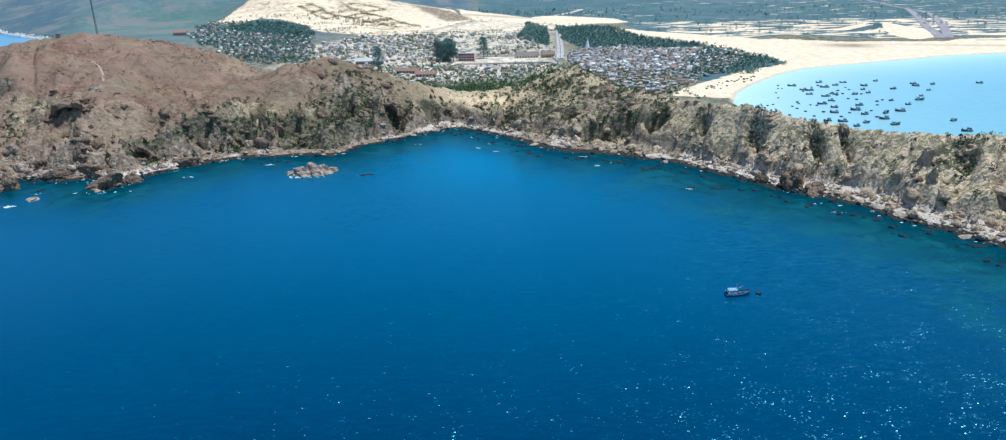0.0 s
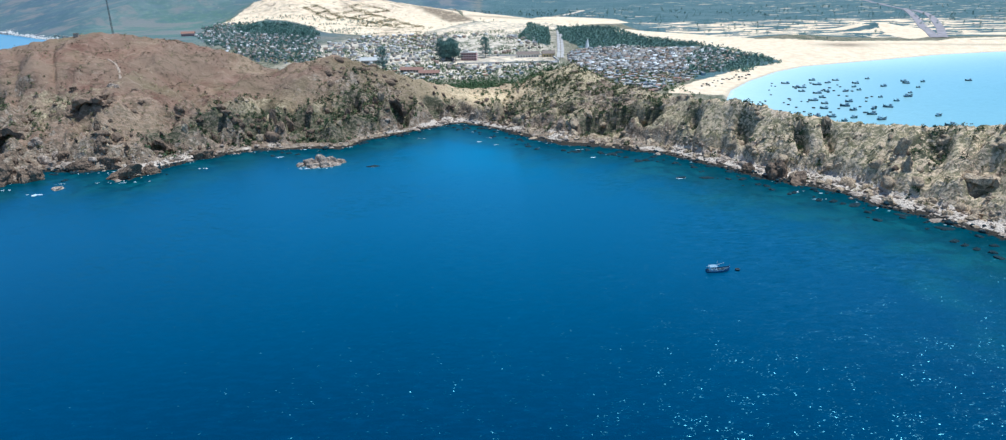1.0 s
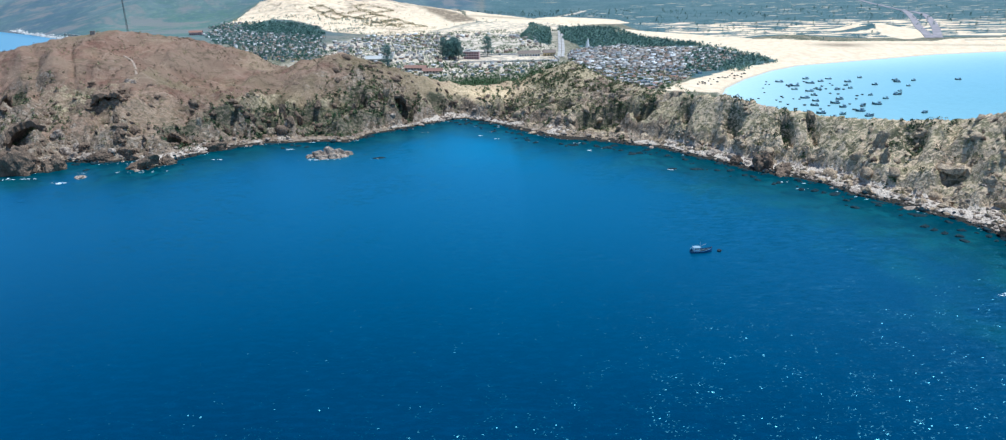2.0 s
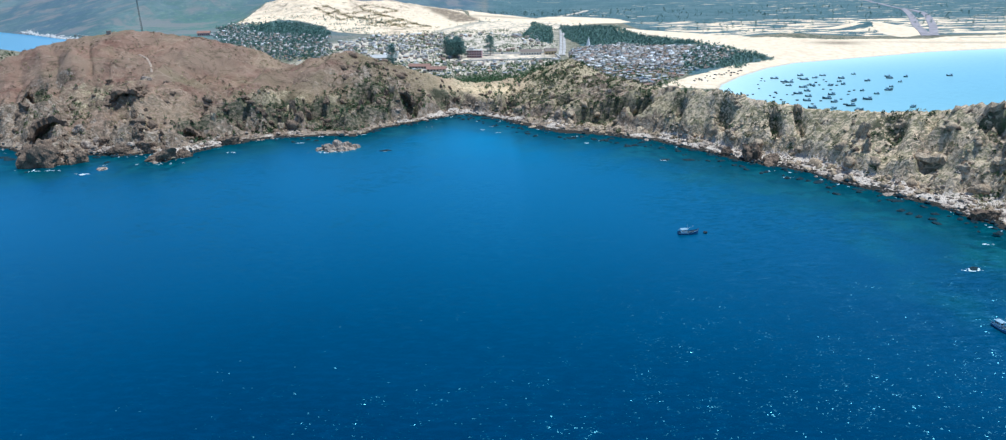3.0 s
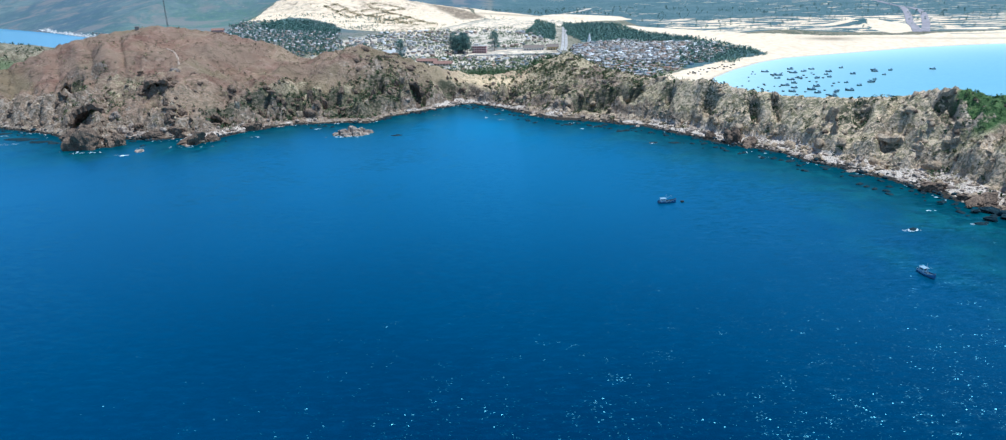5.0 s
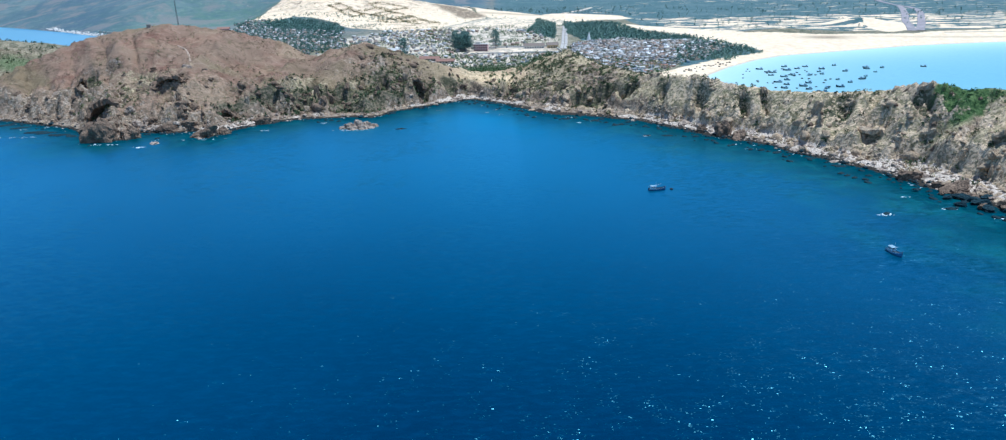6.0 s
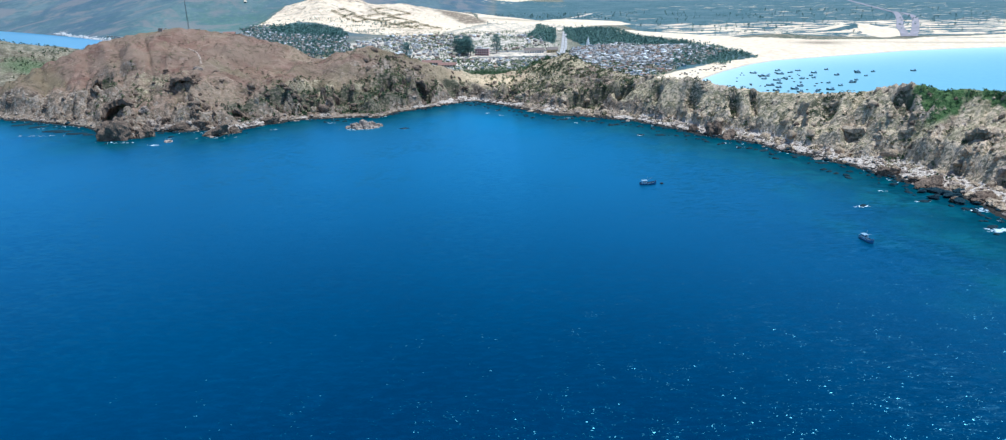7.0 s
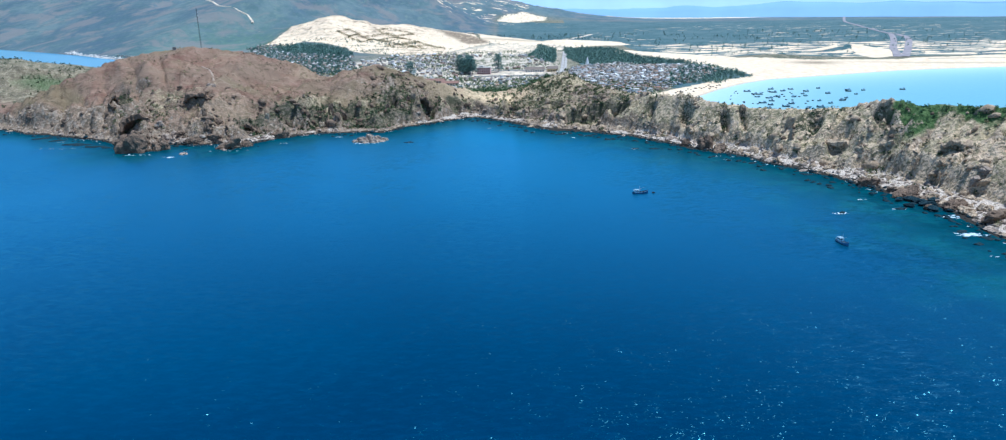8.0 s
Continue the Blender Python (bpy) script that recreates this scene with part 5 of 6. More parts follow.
def saddle_chance(x, y, g):
    dense = smooth(0.40, 0.52, fbm(x / 26, y / 26, 281, 3))
    spread = bump(x, y, 20, 765, 150, 62) + 0.9 * bump(x, y, 60, 700, 50, 40)
    return (~g["front"] | (x > -70) & (x < 90) & (y > 620)) * np.clip(1.4 * spread, 0, 1) * dense


grow("saddle_bushes", 9000, (-170, 240, 620, 900), saddle_chance, (1.5, 3.6), M_HAMLET, "green bushes on the low saddle behind the cove", 45, 16, 1.2, "shrubs", 0.5)


def knoll_chance(x, y, g):
    streak = smooth(0.44, 0.56, fbm((x + 0.5 * y) / 9, (y - 0.5 * x) / 34, 291, 3))
    spread = 1.2 * bump(x, y, 74, 600, 58, 52) + 0.9 * bump(x, y, -105, 590, 44, 40) + 0.6 * bump(x, y, 125, 545, 40, 36) + 0.75 * bump(x, y, -350, 520, 62, 46, -30)
    return head_slope(x, y, g) * np.clip(spread * (spread > 0.3), 0, 1) * (0.12 + 0.88 * streak) * (g["ds"] > 14)


M_OLIVE = leaf_material("olive_leaves", (0.052, 0.068, 0.030), (0.165, 0.178, 0.088))
grow("slope_bushes", 34000, (-450, 210, 430, 720), knoll_chance, (0.9, 2.4), M_OLIVE, "olive green bushes in streaks down the slopes", 49, 16, 1.1, "shrubs", 0.5)


def brown_hill(x, y, g):
    return head_slope(x, y, g) * (x < -60) * (0.05 + 0.6 * smooth(0.53, 0.64, fbm(x / 22, y / 22, 265, 3)))


grow("hill_bushes", 19000, (-560, -60, 430, 760), brown_hill, (0.5, 1.5), M_TUSSOCK, "small dark bushes on the bare brown hill", 38, 10, 1.0, "shrubs", 0.5)


def shoulder_chance(x, y, g):
    return (g["inlet"] < -6) * (g["z"] > 4) * smooth(0.45, 0.6, fbm(x / 45, y / 30, 267, 3)) * 0.8


grow("shoulder_scrub", 4000, (-1000, -430, 690, 980), shoulder_chance, (1.5, 3.5), M_GREEN, "green scrub on the low western hill", 39, 10, 0.8, "shrubs", 0.55)


def dune_chance(x, y, g):
    return inside(x, y, DUNE) * smooth(0.5, 0.62, fbm(x / 45, y / 30, 271, 3)) * 0.5 * smooth(1300, 1400, y)


grow("dune_scrub", 6000, (-660, 0, 1300, 2150), dune_chance, (1.4, 3.2), M_SCRUB, "low dry scrub scattered on the pale dune", 42, 10, 0.8, "shrubs", 0.5)


# windbreak hedges on the dune, in rough rectangles
hedge = []
r_h = np.random.default_rng(44)
for ring in ([(-381, 1800), (-335, 1840), (-262, 1800), (-300, 1755)], [(-330, 1770), (-285, 1810), (-215, 1770), (-262, 1720)], [(-262, 1745), (-225, 1775), (-180, 1725), (-215, 1690)], [(-420, 1790), (-395, 1815), (-350, 1780), (-372, 1750)],
             [(-352, 1872), (-300, 1890), (-240, 1850), (-290, 1826)], [(-236, 1700), (-190, 1730), (-140, 1660), (-196, 1640)], [(-300, 1700), (-262, 1718), (-230, 1680), (-268, 1660)],
             [(-455, 1830), (-430, 1850), (-392, 1822), (-415, 1800)]):
    for (ax, ay), (bx, by) in zip(ring, ring[1:] + ring[:1]):
        for f in np.arange(0, 1, 3.5 / math.hypot(bx - ax, by - ay)):
            if r_h.random() < 0.75:
                hedge.append((ax + (bx - ax) * f + r_h.normal(0, 1.2), ay + (by - ay) * f + r_h.normal(0, 1.2)))
hedge = np.array(hedge)
hs = r_h.uniform(2.6, 4.6, len(hedge))
co, fa = tuft(440, 14, 1.0, 1.2, 0.5)
scatter_copy("dune_hedges", co, fa, np.stack([hedge[:, 0], hedge[:, 1], land(hedge[:, 0], hedge[:, 1])["z"], hs * 1.5, hs, hs, r_h.uniform(0, 6.28, len(hedge))], -1), M_SCRUB, "dry windbreak hedges in rows on the dune", "shrubs")

# ---- village, town and roads ----
def box(bm, sx, sy, sz, x=0.0, y=0.0, z=0.0, bevel=0.0):
    """A block on its base, with edges softened if asked."""
    made = bmesh.ops.create_cube(bm, size=1, matrix=Matrix.Translation((x, y, z + sz / 2)) @ Matrix.Diagonal((sx, sy, sz, 1)))
    if bevel:
        edges = {e for v in made["verts"] for e in v.link_edges}
        bmesh.ops.bevel(bm, geom=list(edges), offset=bevel, segments=1, affect="EDGES", clamp_overlap=True)
    return made["verts"]


def gable(bm, sx, sy, z, rise, eaves=0.4, thick=0.15):
    """A pitched roof with thickness, ridge along x."""
    hx, hy = sx / 2 + eaves, sy / 2 + eaves
    drop = rise * eaves / (sy / 2)
    prof = [(-hy, z - drop), (0, z + rise), (hy, z - drop), (hy, z - drop + thick), (0, z + rise + thick), (-hy, z - drop + thick)]
    rows = [[bm.verts.new((x, y, h)) for y, h in prof] for x in (-hx, hx)]
    for i in range(6):
        j = (i + 1) % 6
        bm.faces.new((rows[0][i], rows[0][j], rows[1][j], rows[1][i]))
    bm.faces.new((rows[0][0], rows[0][5], rows[0][4], rows[0][1]))
    bm.faces.new((rows[0][1], rows[0][4], rows[0][3], rows[0][2]))
    bm.faces.new((rows[1][0], rows[1][1], rows[1][4], rows[1][5]))
    bm.faces.new((rows[1][1], rows[1][2], rows[1][3], rows[1][4]))


M_WALLS = [painted("limewash", (0.42, 0.40, 0.36), 0.35, 0.85), painted("blue_wash", (0.36, 0.48, 0.56), 0.3, 0.85),
           painted("bare_render", (0.36, 0.32, 0.27), 0.35, 0.9), painted("yellow_wash", (0.62, 0.50, 0.30), 0.3, 0.85)]
M_SHEET = [painted("rusty_sheet", (0.22, 0.15, 0.115), 0.45, 0.7), painted("grey_sheet", (0.34, 0.36, 0.38), 0.3, 0.5), painted("red_tiles", (0.30, 0.165, 0.125), 0.35, 0.8),
           painted("blue_sheet", (0.14, 0.18, 0.24), 0.3, 0.55), painted("pale_sheet", (0.52, 0.52, 0.50), 0.25, 0.55), painted("weathered_tiles", (0.23, 0.185, 0.155), 0.35, 0.9)]
M_OPENING = painted("dark_opening", (0.035, 0.035, 0.04), 0.2, 0.4)
M_CONCRETE = painted("pale_concrete", (0.58, 0.56, 0.52), 0.25, 0.9)
M_PINK = painted("pink_render", (0.58, 0.36, 0.36), 0.2, 0.85)
M_WHITE = painted("white_paint", (0.72, 0.72, 0.70), 0.12, 0.6)
ROOF_WORDS = ["rusty sheet-metal", "grey sheet-metal", "red tiled", "blue sheet-metal", "pale sheet-metal", "weathered tiled"]
WALL_WORDS = ["limewashed", "blue-washed", "bare-rendered", "yellow-washed"]


def cottage(length, depth, height, roof, wall):
    """A one-storey gabled village house with door and windows."""
    ob = new("house")
    bm = bmesh.new()
    box(bm, length, depth, height + 1.0, 0, 0, -1.0)
    part("wall", bm, M_WALLS[wall], ob)
    bm = bmesh.new()
    gable(bm, length, depth, height, depth * 0.26)
    part("roof", bm, M_SHEET[roof], ob)
    bm = bmesh.new()
    box(bm, 1.1, 0.12, 2.0, 0, -depth / 2, 0)
    part("door", bm, M_OPENING, ob)
    for sx in (-0.3, 0.3):
        bm = bmesh.new()
        box(bm, 1.3, 0.12, 1.1, length * sx, -depth / 2, 1.0)
        part("window", bm, M_OPENING, ob)
    return tagged(ob, f"{WALL_WORDS[wall]} fisher house with {ROOF_WORDS[roof]} roof", "house", "village houses")


def flat_house(length, depth, height, wall):
    """A two-storey concrete house with a flat roof and parapet."""
    ob = new("house")
    bm = bmesh.new()
    box(bm, length, depth, height + 1.0, 0, 0, -1.0)
    part("wall", bm, M_WALLS[wall], ob)
    bm = bmesh.new()
    box(bm, length + 0.7, depth + 0.7, 0.3, 0, 0, height)
    for sx, sy, x, y in ((length, 0.25, 0, depth / 2), (length, 0.25, 0, -depth / 2), (0.25, depth - 0.3, length / 2, 0), (0.25, depth - 0.3, -length / 2, 0)):
        box(bm, sx, sy, 0.7, x, y, height + 0.3)
    part("roof", bm, M_CONCRETE, ob)
    for z in (0.9, 4.0):
        for sx in (-0.28, 0.28):
            bm = bmesh.new()
            box(bm, 1.5, 0.12, 1.3, length * sx, -depth / 2, z)
            part("window", bm, M_OPENING, ob)
    return tagged(ob, f"{WALL_WORDS[wall]} two-storey concrete house with a flat roof", "house", "village houses")


def house_spots(ring, n, seed, gap):
    """Plots inside a region, none closer together than the gap."""
    r = np.random.default_rng(seed)
    xs, ys = [p[0] for p in ring], [p[1] for p in ring]
    x, y = r.uniform(min(xs), max(xs), n * 12), r.uniform(min(ys), max(ys), n * 12)
    across = x - (y - 1058) * 0.096
    rim = frayed(x, y, ring) & (r.uniform(0, 1, n * 12) < 0.35 + 0.65 * inside(x, y, ring)) if ring is VILLAGE_WEST else inside(x, y, ring)
    ok = rim & ~inside(x, y, COURT) & ~(inside(x, y, WOOD_SHORE) & (r.uniform(0, 1, n * 12) < 0.6)) & ~((across > 113) & (across < 135))
    spots, taken = [], {}
    for px, py in zip(x[ok].tolist(), y[ok].tolist()):
        i, j = int(px // gap), int(py // gap)
        if any((px - a) ** 2 + (py - b) ** 2 < gap * gap for di in (-1, 0, 1) for dj in (-1, 0, 1) for a, b in taken.get((i + di, j + dj), ())):
            continue
        taken.setdefault((i, j), []).append((px, py))
        spots.append((px, py))
        if len(spots) >= n:
            break
    return spots


kinds = [cottage(9, 6.5, 3.0, i % 6, i % 4) for i in range(9)] + [cottage(13, 7.5, 3.3, (i + 1) % 6, (i + 2) % 4) for i in range(6)] + [flat_house(8, 10, 6.4, i) for i in range(4)]
r7 = random.Random(77)
east = sorted(house_spots(VILLAGE_EAST, 980, 3, 6.4), key=lambda p: p[1])
town = sorted([p for p in house_spots(TOWN, 620, 4, 7.8) if p[1] < 990 or p[0] < -60 or value_noise(np.array(p[0] / 45), np.array(p[1] / 45), 7) > 0.5], key=lambda p: p[1])
west = sorted(house_spots(VILLAGE_WEST, 470, 5, 9.5), key=lambda p: p[1])
singles = np.array(east[:200] + town[:70] + west[:30])
used = set()
for (x, y), z in zip(singles.tolist(), land(singles[:, 0], singles[:, 1])["z"].tolist()):
    i = r7.randrange(len(kinds))
    m = pose(x, y, z, 0, 0, r7.choice((-14, -8, 4, 82, 95, 12)) + r7.uniform(-7, 7)) @ Matrix.Scale(0.70, 4)
    if i in used:
        copy_thing(kinds[i], m)
    else:
        kinds[i].matrix_world = m
        used.add(i)
for f in (0.62, 0.70, 0.78, 0.84, 0.89, 0.93, 0.96, 0.99):
    x, y = -1206 + 257 * f + 14, 1851 - 242 * f + 15
    tagged(copy_thing(kinds[15], pose(x, y, height_at(x, y), 0, 0, r7.uniform(30, 60)) @ Matrix.Scale(0.9, 4)), "white concrete house at the far shore of the inlet")
# the rest of the roofs, past counting
house_bm = bmesh.new()
box(house_bm, 9, 6.5, 4.2, 0, 0, -1.2)
gable(house_bm, 9, 6.5, 3.0, 1.8)
bmesh.ops.triangulate(house_bm, faces=house_bm.faces)
h_co = np.array([tuple(v.co) for v in house_bm.verts])
h_fa = np.array([[v.index for v in f.verts] for f in house_bm.faces])
house_bm.free()
for name, spots, label in (("village_roofs", east[200:], "crowded low houses with sheet-metal and tiled roofs"), ("hillside_village", west[30:] + town[70:], "pale roofed houses packed among trees")):
    xy = np.array(spots)
    r = np.random.default_rng(len(xy))
    s = r.uniform(0.7, 1.25, len(xy)) * np.where(inside(xy[:, 0], xy[:, 1], TOWN), 0.68, np.where(xy[:, 0] < -255, 0.56, 0.72))
    zz = land(xy[:, 0], xy[:, 1])["z"]
    places = np.stack([xy[:, 0], xy[:, 1], zz, s, s * r.uniform(0.8, 1.1, len(xy)), r.uniform(0.6, 1.05, len(xy)), r.choice([-0.2, 0.05, 1.5, 1.65, 0.2], len(xy)) + r.uniform(-0.1, 0.1, len(xy))], -1)
    scatter_copy(name, h_co, h_fa, places, M_ROOFS, label, "houses")


def long_hall(length, depth, height, roof_mat, wall_mat, label, x, y, turn):
    ob = new("hall")
    bm = bmesh.new()
    box(bm, length, depth, height + 1.5, 0, 0, -1.5)
    part("wall", bm, wall_mat, ob)
    bm = bmesh.new()
    gable(bm, length, depth, height, depth * 0.3, 1.2, 0.3)
    part("roof", bm, roof_mat, ob)
    n = int(length / 4)
    for i in range(n):
        bm = bmesh.new()
        box(bm, 1.8, 0.14, 2.2, (i + 0.5) * length / n - length / 2, -depth / 2, 0.7)
        part("window", bm, M_OPENING, ob)
    ob.matrix_world = pose(x, y, height_at(x, y), 0, 0, turn)
    return tagged(ob, label, "hall")


long_hall(34, 11, 5.0, M_SHEET[5], M_WHITE, "long white hall with a dark hipped roof by the square", 72, 1062, 2)
long_hall(18, 12, 5.5, M_SHEET[5], M_WALLS[3], "temple-like hall with a heavy dark roof", 104, 1062, 4)
long_hall(30, 9, 4.0, M_SHEET[2], M_WALLS[0], "low hall with a faded red roof", -96, 930, -8)
long_hall(26, 9, 4.0, M_SHEET[2], M_WALLS[0], "low hall with a red tiled roof", -70, 900, -6)
long_hall(26, 11, 6.0, M_SHEET[2], M_PINK, "pink building with a red roof below the hills", -629, 1508, 10)
long_hall(40, 12, 5.0, M_SHEET[4], M_WALLS[0], "pale roofed market hall", -160, 1020, 6)

# pink three-storey building beside the tall trees
pink = new("building")
bm = bmesh.new()
box(bm, 24, 12, 13.5, 0, 0, -2)
part("wall", bm, M_PINK, pink)
bm = bmesh.new()
box(bm, 25.2, 13.2, 0.5, 0, 0, 11.5)
box(bm, 8, 7, 2.6, -5, 0, 12.0)
part("roof", bm, M_CONCRETE, pink)
for fl in range(3):
    for c in range(6):
        bm = bmesh.new()
        box(bm, 2.1, 0.16, 1.9, -9.8 + c * 3.9, -6, 0.9 + fl * 3.7)
        part("window", bm, M_OPENING, pink)
    bm = bmesh.new()
    box(bm, 24.6, 1.4, 0.35, 0, -6.6, 3.4 + fl * 3.7)
    part("balcony", bm, M_WHITE, pink)
pink.matrix_world = pose(-19, 1040, height_at(-19, 1040), 0, 0, -6)
tagged(pink, "pink three-storey building with white balconies", "building")

# walls and paving of the square
for sx, sy, x, y, turn in ((148, 1.0, 38, 1000, 3), (140, 1.0, 40, 1076, 1), (1.0, 74, 112, 1040, 3)):
    ob = new("boundary_wall")
    bm = bmesh.new()
    box(bm, sx, sy, 5.2, 0, 0, -3)
    part("wall", bm, M_WHITE, ob)
    bm = bmesh.new()
    box(bm, sx + 0.4, sy + 0.4, 0.3, 0, 0, 2.2)
    part("coping", bm, M_CONCRETE, ob)
    ob.matrix_world = pose(x, y, height_at(x, y), 0, 0, turn)
    tagged(ob, "low white boundary wall of the sandy square", "wall")

# white monument like a sail
ob = new("monument")
bm = bmesh.new()
rings = []
for i in range(9):
    f = i / 8
    w = 5.6 * (1 - f) ** 0.8 + 0.15
    rings.append([bm.verts.new((math.cos(a) * w + 1.6 * f * f - 0.8 * f, math.sin(a) * w * 0.45, 21 * f)) for a in [j * math.tau / 10 for j in range(10)]])
for lo, hi in zip(rings, rings[1:]):
    for j in range(10):
        bm.faces.new((lo[j], lo[(j + 1) % 10], hi[(j + 1) % 10], hi[j]))
bm.faces.new(rings[-1])
part("spire", bm, painted("monument_white", (0.86, 0.87, 0.87), 0.06, 0.5), ob, smooth_shade=True)
bm = bmesh.new()
box(bm, 11, 8, 2.5, 0, 0, -1.5, 0.2)
part("plinth", bm, M_CONCRETE, ob)
ob.matrix_world = pose(178, 1150, height_at(178, 1150) + 0.5, 0, 0, 10) @ Matrix.Diagonal((0.7, 0.8, 0.72, 1))
tagged(ob, "slender white sail-shaped monument on a plinth", "monument")


def ribbon(name, line, width, lift, material, label, side=0.0, kind="structure"):
    """A road laid along the ground, with thickness at its edges."""
    pts = []
    for (ax, ay), (bx, by) in zip(line, line[1:]):
        d = math.hypot(bx - ax, by - ay)
        n = max(1, int(d / 7))
        pts += [(ax + (bx - ax) * i / n, ay + (by - ay) * i / n, -(by - ay) / d, (bx - ax) / d) for i in range(n)]
    p = np.array(pts)
    h = land(p[:, 0], p[:, 1])["z"]
    h = np.convolve(np.pad(h, 3, mode="edge"), np.ones(7) / 7, "valid") + lift
    bm = bmesh.new()
    rows = []
    for (x, y, nx, ny), z in zip(pts, h):
        rows.append([bm.verts.new((x + nx * (o + side), y + ny * (o + side), zz)) for o, zz in ((-width / 2 - 2, z - 4), (-width / 2, z), (width / 2, z), (width / 2 + 2, z - 4))])
    for a, b in zip(rows, rows[1:]):
        for j in range(3):
            bm.faces.new((a[j], a[j + 1], b[j + 1], b[j]))
    ob = part(name, bm, material)
    return tagged(ob, label, "road", kind=kind)


k = Mat("road_concrete", 0.9, 0.2)
k.colour(k.mix(k.ramp(k.noise(0.08, 4, 0.6, k.world()), 0.35, 0.65), (0.32, 0.30, 0.285), (0.45, 0.425, 0.40)))
M_ROAD = k.m
k = Mat("dirt_track", 0.95, 0.1)
k.colour(k.mix(k.ramp(k.noise(0.05, 4, 0.6, k.world()), 0.35, 0.65), (0.50, 0.42, 0.33), (0.68, 0.58, 0.46)))
M_TRACK = k.m
k = Mat("trodden_soil", 0.95, 0.1)
k.colour(k.mix(k.ramp(k.noise(0.3, 4, 0.6, k.world()), 0.35, 0.65), (0.28, 0.21, 0.16), (0.42, 0.335, 0.26)))
M_FOOT = k.m
AVENUE = [(120, 1040), (130, 1120), (162, 1440), (172, 1530)]
ribbon("road", AVENUE, 4.4, 1.0, M_ROAD, "pale concrete avenue to the dunes", 3.0)
ribbon("road_lane", AVENUE, 4.4, 1.0, M_ROAD, "second lane of the pale avenue", -3.0)
far_r = np.random.default_rng(88)
f = far_r.uniform(-0.5, 1.0, 420)
off = far_r.gamma(2.0, 3.2, 420) - 2
fx, fy = -1206 + 257 * f + 0.69 * off, 1851 - 242 * f + 0.73 * off
fs = far_r.gamma(2.0, 0.9, 420) + 0.6
# boulders whitened to stand for the surf line as well
scatter_copy("inlet_rocks", peb_co, peb_fa, np.stack([fx, fy, np.maximum(land(fx, fy)["z"], 0), fs * 1.6, fs, fs * 0.8, far_r.uniform(0, 6.28, 420)], -1), M_SURF_WHITE, "white surf and pale boulders along the far shore of the inlet", "stones")


def curved(line, n=8):
    """A smooth line through the points."""
    p = [line[0]] + line + [line[-1]]
    out = []
    for a, b, c, d in zip(p, p[1:], p[2:], p[3:]):
        for i in range(n):
            t = i / n
            out.append(tuple(0.5 * (2 * b[j] + (c[j] - a[j]) * t + (2 * a[j] - 5 * b[j] + 4 * c[j] - d[j]) * t * t + (3 * b[j] - a[j] - 3 * c[j] + d[j]) * t ** 3) for j in (0, 1)))
    return out + [line[-1]]


k = Mat("highway_paving", 0.9, 0.2)
k.colour(k.mix(k.ramp(k.noise(0.08, 4, 0.6, k.world()), 0.35, 0.65), (0.23, 0.205, 0.215), (0.33, 0.30, 0.305)))
M_HIGHWAY = k.m
ribbon("highway_lane", curved([(815, 1215), (826, 1237), (866, 1314), (899, 1385), (962, 1500), (1063, 1681), (1148, 1840), (1204, 1950), (1232, 2010)]), 15, 1.0, M_HIGHWAY, "broad grey lane of the coastal highway")
ribbon("highway", curved([(832, 1215), (843, 1237), (884, 1305), (926, 1374), (1006, 1512), (1098, 1671), (1174, 1812), (1226, 1940), (1243, 2000)]), 15, 1.0, M_HIGHWAY, "second grey lane of the coastal highway")
ribbon("highway_north", curved([(1238, 2008), (1290, 2178), (1417, 2555), (1598, 3055), (2000, 3900)]), 12, 1.2, M_HIGHWAY, "grey highway running on over the plain")
ribbon("track", [(-1060, 2420), (-1000, 2330), (-940, 2221), (-880, 2150), (-838, 2122), (-822, 2119), (-806, 2114), (-793, 2096), (-783, 2082), (-776, 2060)], 6, 1.2, M_TRACK, "sandy track climbing the green hill")
ribbon("footpath", curved([(-340, 622), (-327, 606), (-317, 592), (-311, 580)]), 1.4, 0.7, M_FOOT, "pale footpath worn into the brown hill")
ribbon("track_plain", [(205, 1960), (260, 2080), (330, 2260)], 9, 1.5, M_TRACK, "sandy track across the plain")
ribbon("track_dune", [(-140, 2330), (-112, 2140), (-70, 1930)], 7, 2.5, M_TRACK, "sandy track over the dune")
ribbon("coast_path", [(860, 1190), (1100, 1205), (1500, 1230)], 6, 0.5, M_TRACK, "coastal road behind the beach")


M_TALL = leaf_material("tall_tree_leaves", (0.070, 0.150, 0.140), (0.145, 0.245, 0.215))


